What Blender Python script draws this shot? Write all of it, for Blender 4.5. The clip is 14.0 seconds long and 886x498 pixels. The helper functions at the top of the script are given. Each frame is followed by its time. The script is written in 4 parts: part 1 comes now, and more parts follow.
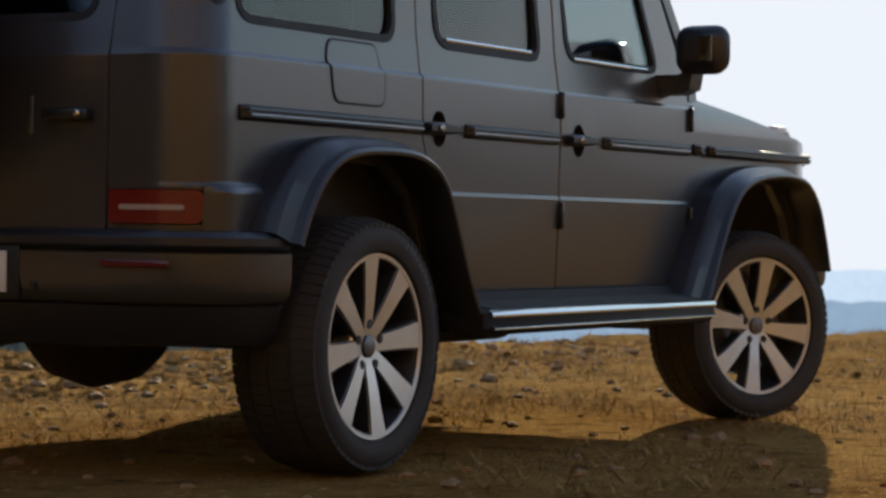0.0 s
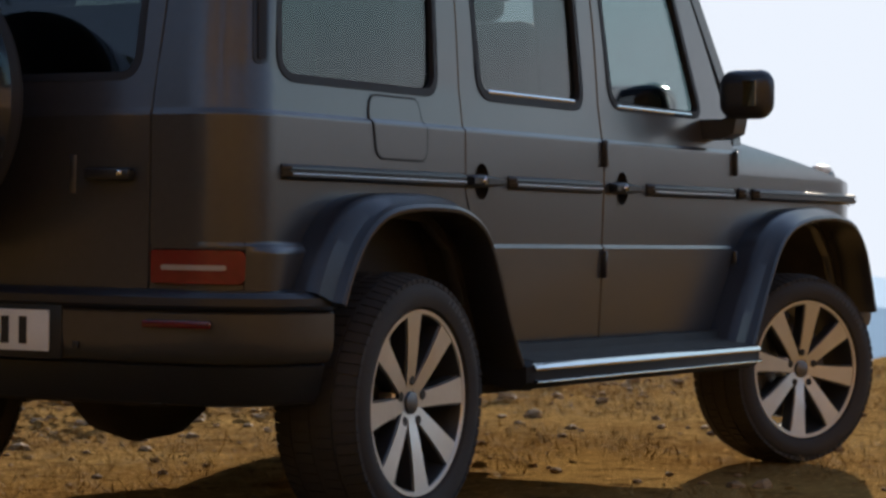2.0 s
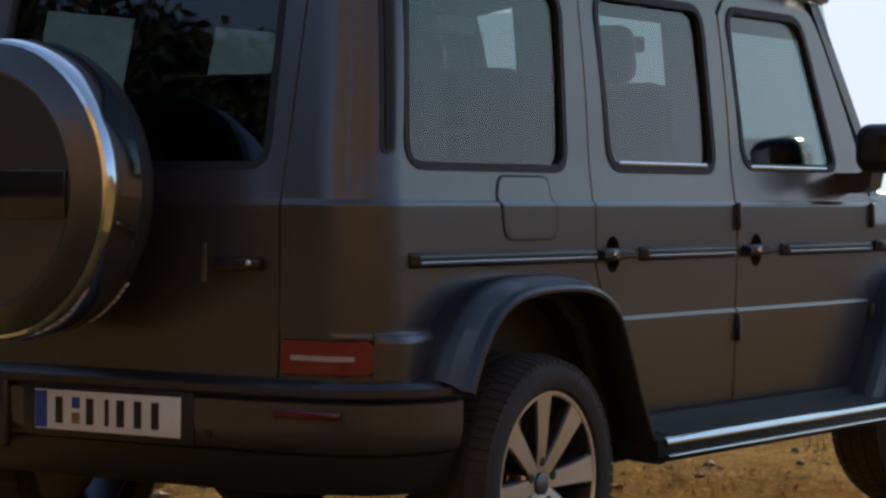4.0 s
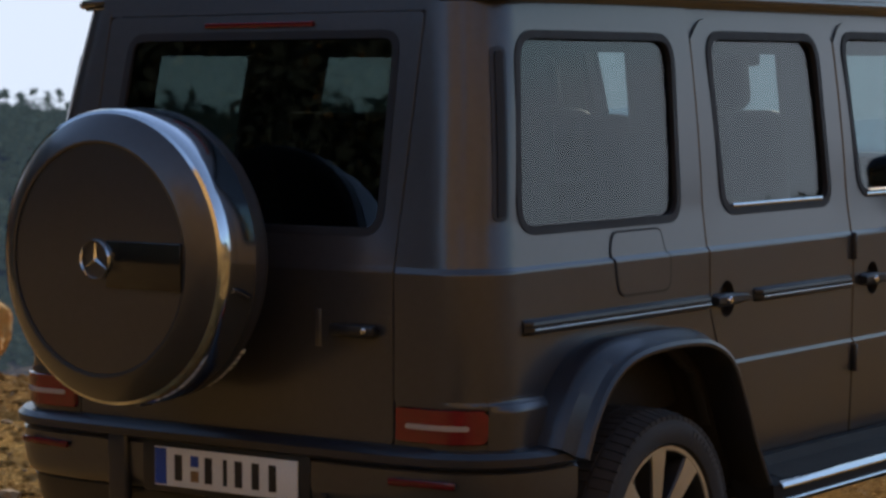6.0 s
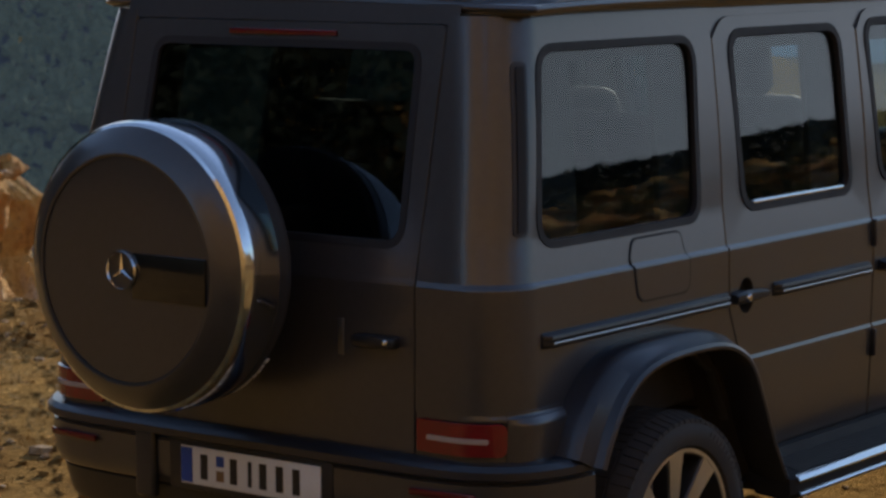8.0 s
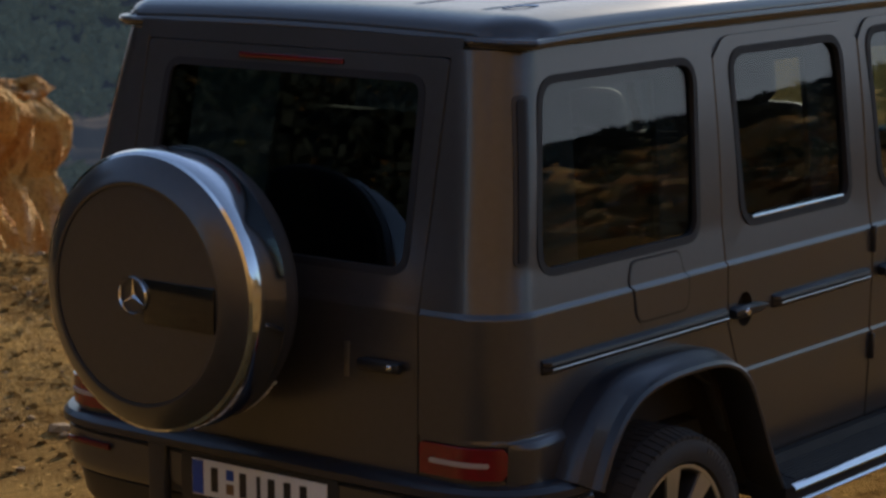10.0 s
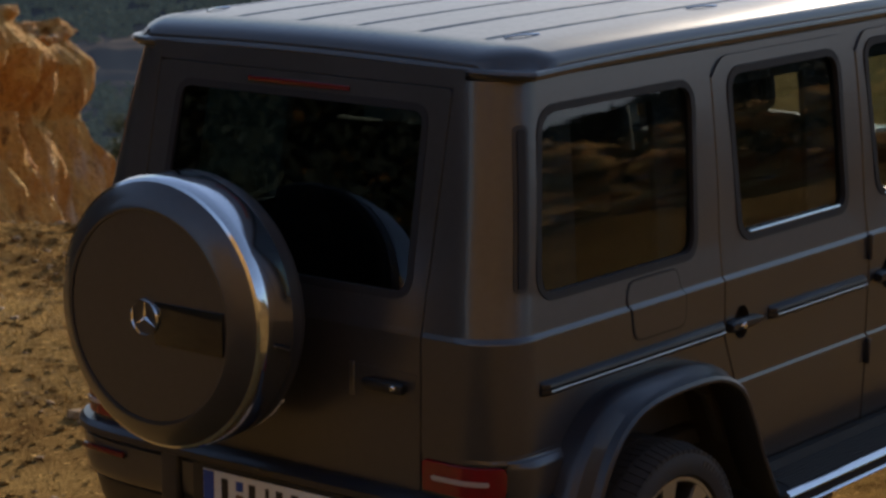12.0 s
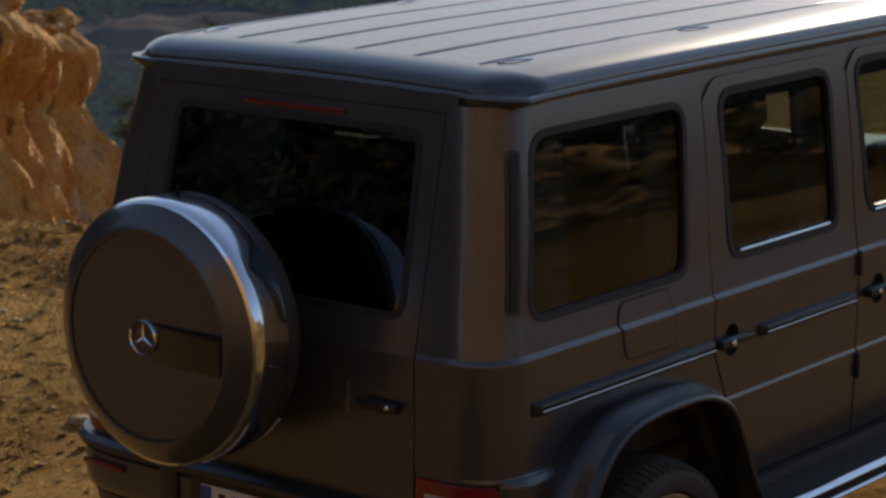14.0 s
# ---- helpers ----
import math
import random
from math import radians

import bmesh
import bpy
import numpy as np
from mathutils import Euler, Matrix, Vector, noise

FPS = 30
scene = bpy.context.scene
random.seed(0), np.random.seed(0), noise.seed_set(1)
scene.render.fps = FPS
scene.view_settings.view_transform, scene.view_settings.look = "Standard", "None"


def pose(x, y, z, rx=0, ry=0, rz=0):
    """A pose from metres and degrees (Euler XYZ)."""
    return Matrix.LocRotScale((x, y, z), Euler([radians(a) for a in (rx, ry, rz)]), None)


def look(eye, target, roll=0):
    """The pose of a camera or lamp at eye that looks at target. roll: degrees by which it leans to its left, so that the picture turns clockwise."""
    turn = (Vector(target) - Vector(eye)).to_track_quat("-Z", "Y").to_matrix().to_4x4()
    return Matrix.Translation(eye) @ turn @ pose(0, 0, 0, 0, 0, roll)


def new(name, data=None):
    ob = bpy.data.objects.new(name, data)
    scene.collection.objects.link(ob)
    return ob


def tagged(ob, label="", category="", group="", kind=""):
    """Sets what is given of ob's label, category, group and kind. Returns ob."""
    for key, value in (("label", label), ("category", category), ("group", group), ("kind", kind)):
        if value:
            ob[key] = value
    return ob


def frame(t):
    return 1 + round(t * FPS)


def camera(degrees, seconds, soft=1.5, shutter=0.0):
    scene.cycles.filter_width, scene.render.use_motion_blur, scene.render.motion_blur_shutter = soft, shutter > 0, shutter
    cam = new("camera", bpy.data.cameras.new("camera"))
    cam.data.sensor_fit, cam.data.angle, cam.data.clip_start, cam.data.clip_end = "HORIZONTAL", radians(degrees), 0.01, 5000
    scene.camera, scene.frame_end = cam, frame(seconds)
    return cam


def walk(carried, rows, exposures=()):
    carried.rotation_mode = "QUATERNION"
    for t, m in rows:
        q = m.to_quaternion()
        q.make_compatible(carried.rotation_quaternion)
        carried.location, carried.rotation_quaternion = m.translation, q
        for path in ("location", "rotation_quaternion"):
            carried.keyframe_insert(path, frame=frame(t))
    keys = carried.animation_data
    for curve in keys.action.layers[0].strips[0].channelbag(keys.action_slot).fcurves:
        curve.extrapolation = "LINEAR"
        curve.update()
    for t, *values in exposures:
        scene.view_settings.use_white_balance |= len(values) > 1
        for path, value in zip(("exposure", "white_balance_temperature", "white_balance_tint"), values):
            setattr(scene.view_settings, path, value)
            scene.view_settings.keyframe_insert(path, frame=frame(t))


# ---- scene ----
cam = camera(20.1, 14.0, soft=2.8)
cam.data.dof.use_dof = True
cam.data.dof.focus_distance, cam.data.dof.aperture_fstop = 7.4, 9.0
PATH = [
    (0, (-5.927, -4.424, 0.647), (-4.176, -3.458, 0.643), 1.1),
    (0.5, (-5.924, -4.421, 0.661), (-4.174, -3.453, 0.658), 1.1),
    (1, (-5.915, -4.414, 0.687), (-4.168, -3.44, 0.685), 1.1),
    (1.5, (-5.918, -4.419, 0.717), (-4.177, -3.435, 0.719), 0.9),
    (2, (-5.909, -4.421, 0.782), (-4.176, -3.423, 0.783), 1.0),
    (2.5, (-5.898, -4.412, 0.835), (-4.174, -3.399, 0.838), 0.8),
    (3, (-5.89, -4.425, 0.914), (-4.181, -3.385, 0.911), 0.7),
    (3.5, (-5.889, -4.445, 1.006), (-4.198, -3.377, 0.989), 0.7),
    (4, (-5.881, -4.457, 1.106), (-4.21, -3.359, 1.076), 0.7),
    (4.2, (-5.879, -4.461, 1.137), (-4.215, -3.351, 1.105), 0.5),
    (6.3, (-5.872, -4.474, 1.644), (-4.264, -3.294, 1.506), 0.1),
    (6.5, (-5.872, -4.479, 1.685), (-4.266, -3.296, 1.536), 0.1),
    (7, (-5.876, -4.498, 1.794), (-4.277, -3.31, 1.614), 0.1),
    (7.5, (-5.884, -4.512, 1.896), (-4.29, -3.322, 1.686), 0.1),
    (9.8, (-5.932, -4.639, 2.339), (-4.364, -3.438, 2.026), 0.4),
    (10, (-5.944, -4.654, 2.376), (-4.378, -3.452, 2.055), 0.3),
    (10.5, (-5.962, -4.685, 2.459), (-4.402, -3.48, 2.123), 0.3),
    (11, (-5.983, -4.722, 2.547), (-4.428, -3.515, 2.195), 0.3),
    (11.5, (-5.998, -4.755, 2.624), (-4.448, -3.546, 2.256), 0.3),
    (12, (-6.023, -4.794, 2.696), (-4.478, -3.583, 2.312), 0.3),
    (12.5, (-6.037, -4.821, 2.75), (-4.496, -3.609, 2.355), 0.3),
    (13, (-6.058, -4.85, 2.793), (-4.519, -3.637, 2.393), 0.4),
    (13.5, (-6.069, -4.867, 2.824), (-4.53, -3.655, 2.423), 0.4),
    (14, (-6.069, -4.874, 2.836), (-4.529, -3.661, 2.436), 0.4),
]
walk(cam, [(t, look(eye, target, roll)) for t, eye, target, roll in PATH],
     [(0, 0.75, 5850, 11), (4, 0.75, 5500, 11), (7, 0.6, 5350, 11), (11, 0.4, 5550, 12), (14, 0.3, 5700, 13)])

# ---- light: a low sun ahead of the car, slightly to its left, and a clear hazy sky ----
SUN_AZ, SUN_EL = 20.5, 12.5
sun_dir = Vector((math.cos(radians(SUN_EL)) * math.cos(radians(SUN_AZ)),
                  math.cos(radians(SUN_EL)) * math.sin(radians(SUN_AZ)), math.sin(radians(SUN_EL))))
world = bpy.data.worlds.new("world")
scene.world = world
world.use_nodes = True
wn, wl = world.node_tree.nodes, world.node_tree.links
sky = wn.new("ShaderNodeTexSky")
sky.sky_type = "NISHITA"
sky.sun_disc = False
sky.sun_elevation = radians(SUN_EL)
sky.sun_rotation = radians(90 - SUN_AZ)
sky.air_density, sky.dust_density, sky.ozone_density = 0.75, 0.2, 1.0
air = wn.new("ShaderNodeHueSaturation")
air.inputs["Saturation"].default_value = 0.72
wl.new(sky.outputs[0], air.inputs["Color"])
haze = wn.new("ShaderNodeVectorMath")  # high thin haze evens out the glow round the sun
haze.operation = "MINIMUM"
haze.inputs[1].default_value = (3.6, 3.55, 3.42)
wl.new(air.outputs[0], haze.inputs[0])
wl.new(haze.outputs[0], wn["Background"].inputs[0])
wn["Background"].inputs[1].default_value = 0.15
sun = new("sun", bpy.data.lights.new("sun", "SUN"))
sun.data.energy, sun.data.angle, sun.data.color = 5.0, radians(0.5), (1.0, 0.79, 0.54)
sun.matrix_world = look(sun_dir * 50, (0, 0, 0))


# ---- materials ----
def material(name, color, rough=0.5, metal=0.0, var=0.25, scale=6.0, bump=0.0, bump_scale=60.0, coat=0.0, spec=0.5, tint=None, coords="Object"):
    """A surface with two scales of variation in colour and gloss, and a fine relief."""
    m = bpy.data.materials.new(name)
    m.use_nodes = True
    n, l = m.node_tree.nodes, m.node_tree.links
    b = n["Principled BSDF"]
    b.inputs["Metallic"].default_value = metal
    b.inputs["Specular IOR Level"].default_value = spec
    b.inputs["Coat Weight"].default_value = coat
    b.inputs["Coat Roughness"].default_value = 0.19
    co = n.new("ShaderNodeTexCoord")
    big, fine = n.new("ShaderNodeTexNoise"), n.new("ShaderNodeTexNoise")
    big.inputs["Scale"].default_value, big.inputs["Detail"].default_value = scale, 5
    fine.inputs["Scale"].default_value, fine.inputs["Detail"].default_value = scale * 14, 4
    for t in (big, fine):
        l.new(co.outputs[coords], t.inputs["Vector"])
    add = n.new("ShaderNodeMath")
    add.operation = "ADD"
    l.new(big.outputs[0], add.inputs[0])
    l.new(fine.outputs[0], add.inputs[1])
    ramp = n.new("ShaderNodeMapRange")
    ramp.inputs["From Min"].default_value, ramp.inputs["From Max"].default_value = 0.7, 1.3
    l.new(add.outputs[0], ramp.inputs["Value"])
    mix = n.new("ShaderNodeMix")
    mix.data_type = "RGBA"
    other = tint or [c * (1 - var) for c in color]
    mix.inputs["A"].default_value = (*other, 1)
    mix.inputs["B"].default_value = (*[min(1, c * (1 + var * 0.5)) for c in color], 1)
    l.new(ramp.outputs[0], mix.inputs["Factor"])
    l.new(mix.outputs["Result"], b.inputs["Base Color"])
    rr = n.new("ShaderNodeMapRange")
    rr.inputs["From Min"].default_value, rr.inputs["From Max"].default_value = 0.7, 1.3
    rr.inputs["To Min"].default_value, rr.inputs["To Max"].default_value = rough * 0.88, min(1, rough * 1.12)
    l.new(add.outputs[0], rr.inputs["Value"])
    l.new(rr.outputs[0], b.inputs["Roughness"])
    if bump:
        bn, bp = n.new("ShaderNodeTexNoise"), n.new("ShaderNodeBump")
        bn.inputs["Scale"].default_value, bn.inputs["Detail"].default_value = bump_scale, 6
        l.new(co.outputs[coords], bn.inputs["Vector"])
        bp.inputs["Strength"].default_value, bp.inputs["Distance"].default_value = bump, 1.0 / bump_scale
        l.new(bn.outputs[0], bp.inputs["Height"])
        l.new(bp.outputs[0], b.inputs["Normal"])
    return m


def glass(name, tint, rough=0.0):
    """A tinted pane: clear through, mirror-like by its angle."""
    m = bpy.data.materials.new(name)
    m.use_nodes = True
    n, l = m.node_tree.nodes, m.node_tree.links
    n.remove(n["Principled BSDF"])
    clear, gloss, mix, fr = (n.new("ShaderNodeBsdfTransparent"), n.new("ShaderNodeBsdfGlossy"),
                             n.new("ShaderNodeMixShader"), n.new("ShaderNodeLayerWeight"))
    clear.inputs[0].default_value = (*tint, 1)
    gloss.inputs["Roughness"].default_value = rough
    fr.inputs["Blend"].default_value = 0.5
    steep = n.new("ShaderNodeMath")
    steep.operation = "POWER"
    steep.inputs[1].default_value = 4.2
    l.new(fr.outputs["Facing"], steep.inputs[0])
    up = n.new("ShaderNodeMath")
    up.operation = "MULTIPLY_ADD"
    up.inputs[1].default_value, up.inputs[2].default_value = 0.95, 0.05
    up.use_clamp = True
    l.new(steep.outputs[0], up.inputs[0])
    l.new(up.outputs[0], mix.inputs[0])
    l.new(clear.outputs[0], mix.inputs[1])
    l.new(gloss.outputs[0], mix.inputs[2])
    l.new(mix.outputs[0], n["Material Output"].inputs[0])
    return m


paint = material("satin_graphite_paint", (0.050, 0.049, 0.052), 0.36, 0.35, 0.12, 3.0, coat=0.85)
black_plastic = material("black_plastic", (0.016, 0.017, 0.020), 0.36, 0.0, 0.25, 8.0, 0.03, 700.0)
board_plastic = material("ribbed_board_plastic", (0.016, 0.017, 0.019), 0.62, 0.0, 0.3, 8.0, 0.05, 500.0, spec=0.25)
flare_paint = material("gloss_black_flare", (0.022, 0.024, 0.032), 0.34, 0.1, 0.2, 5.0, 0.01, 700.0, coat=0.3)
gloss_black = material("piano_black", (0.010, 0.010, 0.011), 0.08, 0, 0.1, 8.0, coat=0.5)
rubber = material("seal_rubber", (0.017, 0.017, 0.019), 0.6, 0, 0.3, 20.0, 0.05, 500.0, spec=0.35)
tyre_rubber = material("tyre_rubber", (0.028, 0.028, 0.030), 0.78, 0, 0.35, 9.0, 0.12, 300.0, tint=(0.035, 0.030, 0.025))
chrome = material("chrome", (0.72, 0.73, 0.75), 0.10, 1.0, 0.06, 8.0)
brushed = material("machined_alloy", (0.70, 0.69, 0.68), 0.36, 1.0, 0.10, 14.0, 0.04, 400.0)
rim_dark = material("dark_alloy", (0.085, 0.09, 0.10), 0.42, 0.7, 0.2, 12.0)
steel = material("dull_steel", (0.20, 0.20, 0.21), 0.45, 1.0, 0.25, 15.0, 0.05, 200.0)
under_dark = material("underbody_black", (0.014, 0.014, 0.014), 0.8, 0, 0.4, 10.0, 0.2, 60.0, tint=(0.03, 0.024, 0.018))
# mirror colour darkened in place of the dark things it would reflect
dark_mirror = material("darkened_mirror", (0.25, 0.26, 0.28), 0.05, 1.0, 0.05, 8.0)
red_lens = material("red_lamp_lens", (0.17, 0.003, 0.008), 0.14, 0, 0.25, 30.0, coat=0.6)
red_dark = material("red_reflector", (0.11, 0.002, 0.008), 0.18, 0, 0.25, 60.0, coat=0.4)
white_lens = material("clear_lamp_bar", (0.42, 0.34, 0.30), 0.25, 0, 0.1, 40.0)
amber_white = material("clear_indicator_lens", (0.75, 0.72, 0.66), 0.15, 0, 0.1, 40.0)
plate_white = material("plate_white", (0.74, 0.74, 0.72), 0.4, 0, 0.08, 12.0)
plate_blue = material("plate_blue", (0.02, 0.07, 0.38), 0.4, 0, 0.1, 20.0)
plate_black = material("plate_black", (0.015, 0.015, 0.015), 0.45, 0, 0.1, 20.0)
seat_leather = material("black_leather", (0.022, 0.021, 0.021), 0.72, 0, 0.25, 10.0, 0.15, 180.0)
cabin_trim = material("cabin_trim", (0.026, 0.025, 0.025), 0.6, 0, 0.2, 6.0)
headliner = material("grey_headliner", (0.16, 0.155, 0.15), 0.9, 0, 0.1, 20.0)
side_glass = glass("privacy_glass", (0.56, 0.61, 0.61))
front_glass = glass("clear_glass", (0.52, 0.59, 0.59))
rear_glass = glass("dark_tailgate_glass", (0.33, 0.37, 0.35))


def painted_haze_material(name, color, glow):
    """Far hills, plain; the pale air before them painted as colour and glow."""
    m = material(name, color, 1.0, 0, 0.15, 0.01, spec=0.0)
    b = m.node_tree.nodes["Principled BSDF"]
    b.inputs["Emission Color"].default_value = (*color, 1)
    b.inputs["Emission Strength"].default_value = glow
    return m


def earth_material(name, straw, soil, dark, scale=1.0, bump=0.6, deep=0.06):
    """Trampled dry ground: soil, straw streaks and dark damp patches."""
    m = bpy.data.materials.new(name)
    m.use_nodes = True
    n, l = m.node_tree.nodes, m.node_tree.links
    b = n["Principled BSDF"]
    b.inputs["Roughness"].default_value = 0.95
    b.inputs["Specular IOR Level"].default_value = 0.0
    co, mp = n.new("ShaderNodeTexCoord"), n.new("ShaderNodeMapping")
    l.new(co.outputs["Object"], mp.inputs[0])
    mp.inputs["Scale"].default_value = (scale, scale, scale)

    def tex(s, detail, stretch=None):
        t = n.new("ShaderNodeTexNoise")
        t.inputs["Scale"].default_value, t.inputs["Detail"].default_value = s, detail
        t.inputs["Roughness"].default_value = 0.65
        src = mp
        if stretch:
            src = n.new("ShaderNodeMapping")
            src.inputs["Scale"].default_value, src.inputs["Rotation"].default_value = stretch, (0, 0, radians(35))
            l.new(mp.outputs[0], src.inputs[0])
        l.new(src.outputs[0], t.inputs["Vector"])
        return t

    def blend(fac, a, c):
        k = n.new("ShaderNodeMix")
        k.data_type = "RGBA"
        l.new(fac, k.inputs["Factor"])
        for sock, v in (("A", a), ("B", c)):
            if isinstance(v, tuple):
                k.inputs[sock].default_value = (*v, 1)
            else:
                l.new(v, k.inputs[sock])
        return k.outputs["Result"]

    def curve(src, lo, hi):
        r = n.new("ShaderNodeMapRange")
        r.inputs["From Min"].default_value, r.inputs["From Max"].default_value = lo, hi
        l.new(src, r.inputs["Value"])
        return r.outputs[0]

    patches, clods, streak, grit = tex(0.7, 6), tex(5, 8), tex(9, 8, (1, 5, 1)), tex(55, 6)
    col = blend(curve(patches.outputs[0], 0.38, 0.62), soil, straw)
    col = blend(curve(streak.outputs[0], 0.52, 0.70), col, tuple(min(1, c * 1.45) for c in straw))
    speck = tex(23, 4)
    col = blend(curve(clods.outputs[0], 0.53, 0.69), col, dark)
    col = blend(curve(speck.outputs[0], 0.60, 0.68), col, tuple(min(1, c * 1.9) for c in straw))
    col = blend(curve(grit.outputs[0], 0.60, 0.74), col, tuple(c * 0.45 for c in soil))
    l.new(col, b.inputs["Base Color"])
    h = n.new("ShaderNodeMath")
    h.operation = "ADD"
    l.new(clods.outputs[0], h.inputs[0])
    l.new(grit.outputs[0], h.inputs[1])
    bp = n.new("ShaderNodeBump")
    bp.inputs["Strength"].default_value, bp.inputs["Distance"].default_value = bump, deep
    l.new(h.outputs[0], bp.inputs["Height"])
    l.new(bp.outputs[0], b.inputs["Normal"])
    return m


earth = earth_material("dry_trampled_ground", (0.52, 0.325, 0.108), (0.32, 0.178, 0.058), (0.145, 0.080, 0.030), 1.0, 1.0, 0.08)


def rock_material(name):
    """Weathered ochre rock: orange and yellow beds, pale seams that run down the face, dark cracks."""
    m = bpy.data.materials.new(name)
    m.use_nodes = True
    n, l = m.node_tree.nodes, m.node_tree.links
    b = n["Principled BSDF"]
    b.inputs["Roughness"].default_value, b.inputs["Specular IOR Level"].default_value = 0.95, 0.1
    co = n.new("ShaderNodeTexCoord")

    def tex(scale, detail, stretch=(1, 1, 1)):
        mp, t = n.new("ShaderNodeMapping"), n.new("ShaderNodeTexNoise")
        mp.inputs["Scale"].default_value = stretch
        t.inputs["Scale"].default_value, t.inputs["Detail"].default_value, t.inputs["Roughness"].default_value = scale, detail, 0.62
        l.new(co.outputs["Object"], mp.inputs[0])
        l.new(mp.outputs[0], t.inputs["Vector"])
        return t.outputs[0]

    def over(col, other, mask, lo, hi):
        r, k = n.new("ShaderNodeMapRange"), n.new("ShaderNodeMix")
        r.inputs["From Min"].default_value, r.inputs["From Max"].default_value = lo, hi
        l.new(mask, r.inputs["Value"])
        k.data_type = "RGBA"
        l.new(r.outputs[0], k.inputs["Factor"])
        if isinstance(col, tuple):
            k.inputs["A"].default_value = (*col, 1)
        else:
            l.new(col, k.inputs["A"])
        k.inputs["B"].default_value = (*other, 1)
        return k.outputs["Result"]

    beds, seams, cracks, grit = tex(0.9, 6), tex(2.2, 8, (1, 1, 0.28)), tex(3.4, 8, (1.4, 1.4, 0.5)), tex(16, 6)
    col = over((0.50, 0.23, 0.055), (0.72, 0.46, 0.15), beds, 0.42, 0.58)
    col = over(col, (0.66, 0.52, 0.36), seams, 0.55, 0.66)
    col = over(col, (0.17, 0.085, 0.035), cracks, 0.56, 0.68)
    col = over(col, (0.30, 0.15, 0.05), grit, 0.56, 0.70)
    l.new(col, b.inputs["Base Color"])
    add, bp = n.new("ShaderNodeMath"), n.new("ShaderNodeBump")
    l.new(cracks, add.inputs[0])
    l.new(grit, add.inputs[1])
    bp.inputs["Strength"].default_value, bp.inputs["Distance"].default_value = 1.0, 0.16
    l.new(add.outputs[0], bp.inputs["Height"])
    l.new(bp.outputs[0], b.inputs["Normal"])
    return m


rock = rock_material("ochre_rock")
stone_mat = material("pale_stone", (0.30, 0.18, 0.075), 0.9, 0, 0.5, 9.0, 0.3, 60.0)
straw_mat = material("dry_straw", (0.40, 0.25, 0.075), 1.0, 0, 0.4, 30.0)
leaf_dark = material("dark_foliage", (0.020, 0.028, 0.014), 0.85, 0, 0.5, 0.4)
# the emission is painted grey haze; these woods give off no light
far_wood = painted_haze_material("far_woods_haze_glow", (0.060, 0.074, 0.070), 0.32)
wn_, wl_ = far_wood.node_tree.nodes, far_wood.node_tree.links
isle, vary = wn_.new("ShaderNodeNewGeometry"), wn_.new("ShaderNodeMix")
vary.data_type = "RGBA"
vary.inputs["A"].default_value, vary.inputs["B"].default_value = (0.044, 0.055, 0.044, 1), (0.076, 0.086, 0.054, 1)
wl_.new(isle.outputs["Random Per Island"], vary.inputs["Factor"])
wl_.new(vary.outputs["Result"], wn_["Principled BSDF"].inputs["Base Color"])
# slate and brown bands, with faint emission put in for valley haze
valley_mat = painted_haze_material("valley_painted_haze", (0.040, 0.045, 0.052), 0.26)
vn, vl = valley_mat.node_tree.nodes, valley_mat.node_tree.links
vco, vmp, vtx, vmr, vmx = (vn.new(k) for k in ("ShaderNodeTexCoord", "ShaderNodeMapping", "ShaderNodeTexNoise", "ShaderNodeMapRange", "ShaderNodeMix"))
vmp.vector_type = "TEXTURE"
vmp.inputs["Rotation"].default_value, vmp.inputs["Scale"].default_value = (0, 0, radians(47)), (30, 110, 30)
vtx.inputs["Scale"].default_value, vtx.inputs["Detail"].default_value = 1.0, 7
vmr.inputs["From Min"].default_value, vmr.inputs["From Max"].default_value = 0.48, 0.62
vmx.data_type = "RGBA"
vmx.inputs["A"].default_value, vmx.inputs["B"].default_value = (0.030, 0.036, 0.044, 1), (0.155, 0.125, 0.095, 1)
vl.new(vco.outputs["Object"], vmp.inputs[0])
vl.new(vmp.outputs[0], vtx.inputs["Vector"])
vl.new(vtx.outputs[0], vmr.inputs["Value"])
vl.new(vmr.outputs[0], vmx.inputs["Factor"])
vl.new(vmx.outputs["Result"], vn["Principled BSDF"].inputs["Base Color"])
leaf_green = material("shrub_leaves", (0.105, 0.115, 0.045), 0.8, 0, 0.5, 3.0)
bark = material("bark", (0.12, 0.085, 0.055), 0.9, 0, 0.4, 12.0, 0.4, 40.0)


# pale blue-grey base and emission stand in for air over the ridges
haze_near = painted_haze_material("haze_painted_ridge_near", (0.26, 0.33, 0.38), 0.55)
haze_far = painted_haze_material("haze_painted_ridge_far", (0.42, 0.47, 0.49), 0.75)


# ---- mesh helpers ----
def finish(ob, smooth=35):
    if smooth:
        ob.data.polygons.foreach_set("use_smooth", [True] * len(ob.data.polygons))
        ob.data.set_sharp_from_angle(angle=radians(smooth))
    return ob


def part(name, bm, mat, parent=None, label="", smooth=35):
    """Links a bmesh as one mesh object, under a thing or a part if one is given."""
    me = bpy.data.meshes.new(name)
    if isinstance(bm, tuple):
        me.from_pydata(bm[0], [], bm[1])
        me.update()
        if len(bm) == 3:
            me.polygons.foreach_set("use_smooth", [True] * len(me.polygons))
            me.normals_split_custom_set_from_vertices(bm[2])
            smooth = 0
    else:
        bm.to_mesh(me)
        bm.free()
    me.materials.append(mat)
    ob = new(name, me)
    ob.parent = parent
    if label:
        tagged(ob, label)
    return finish(ob, smooth)


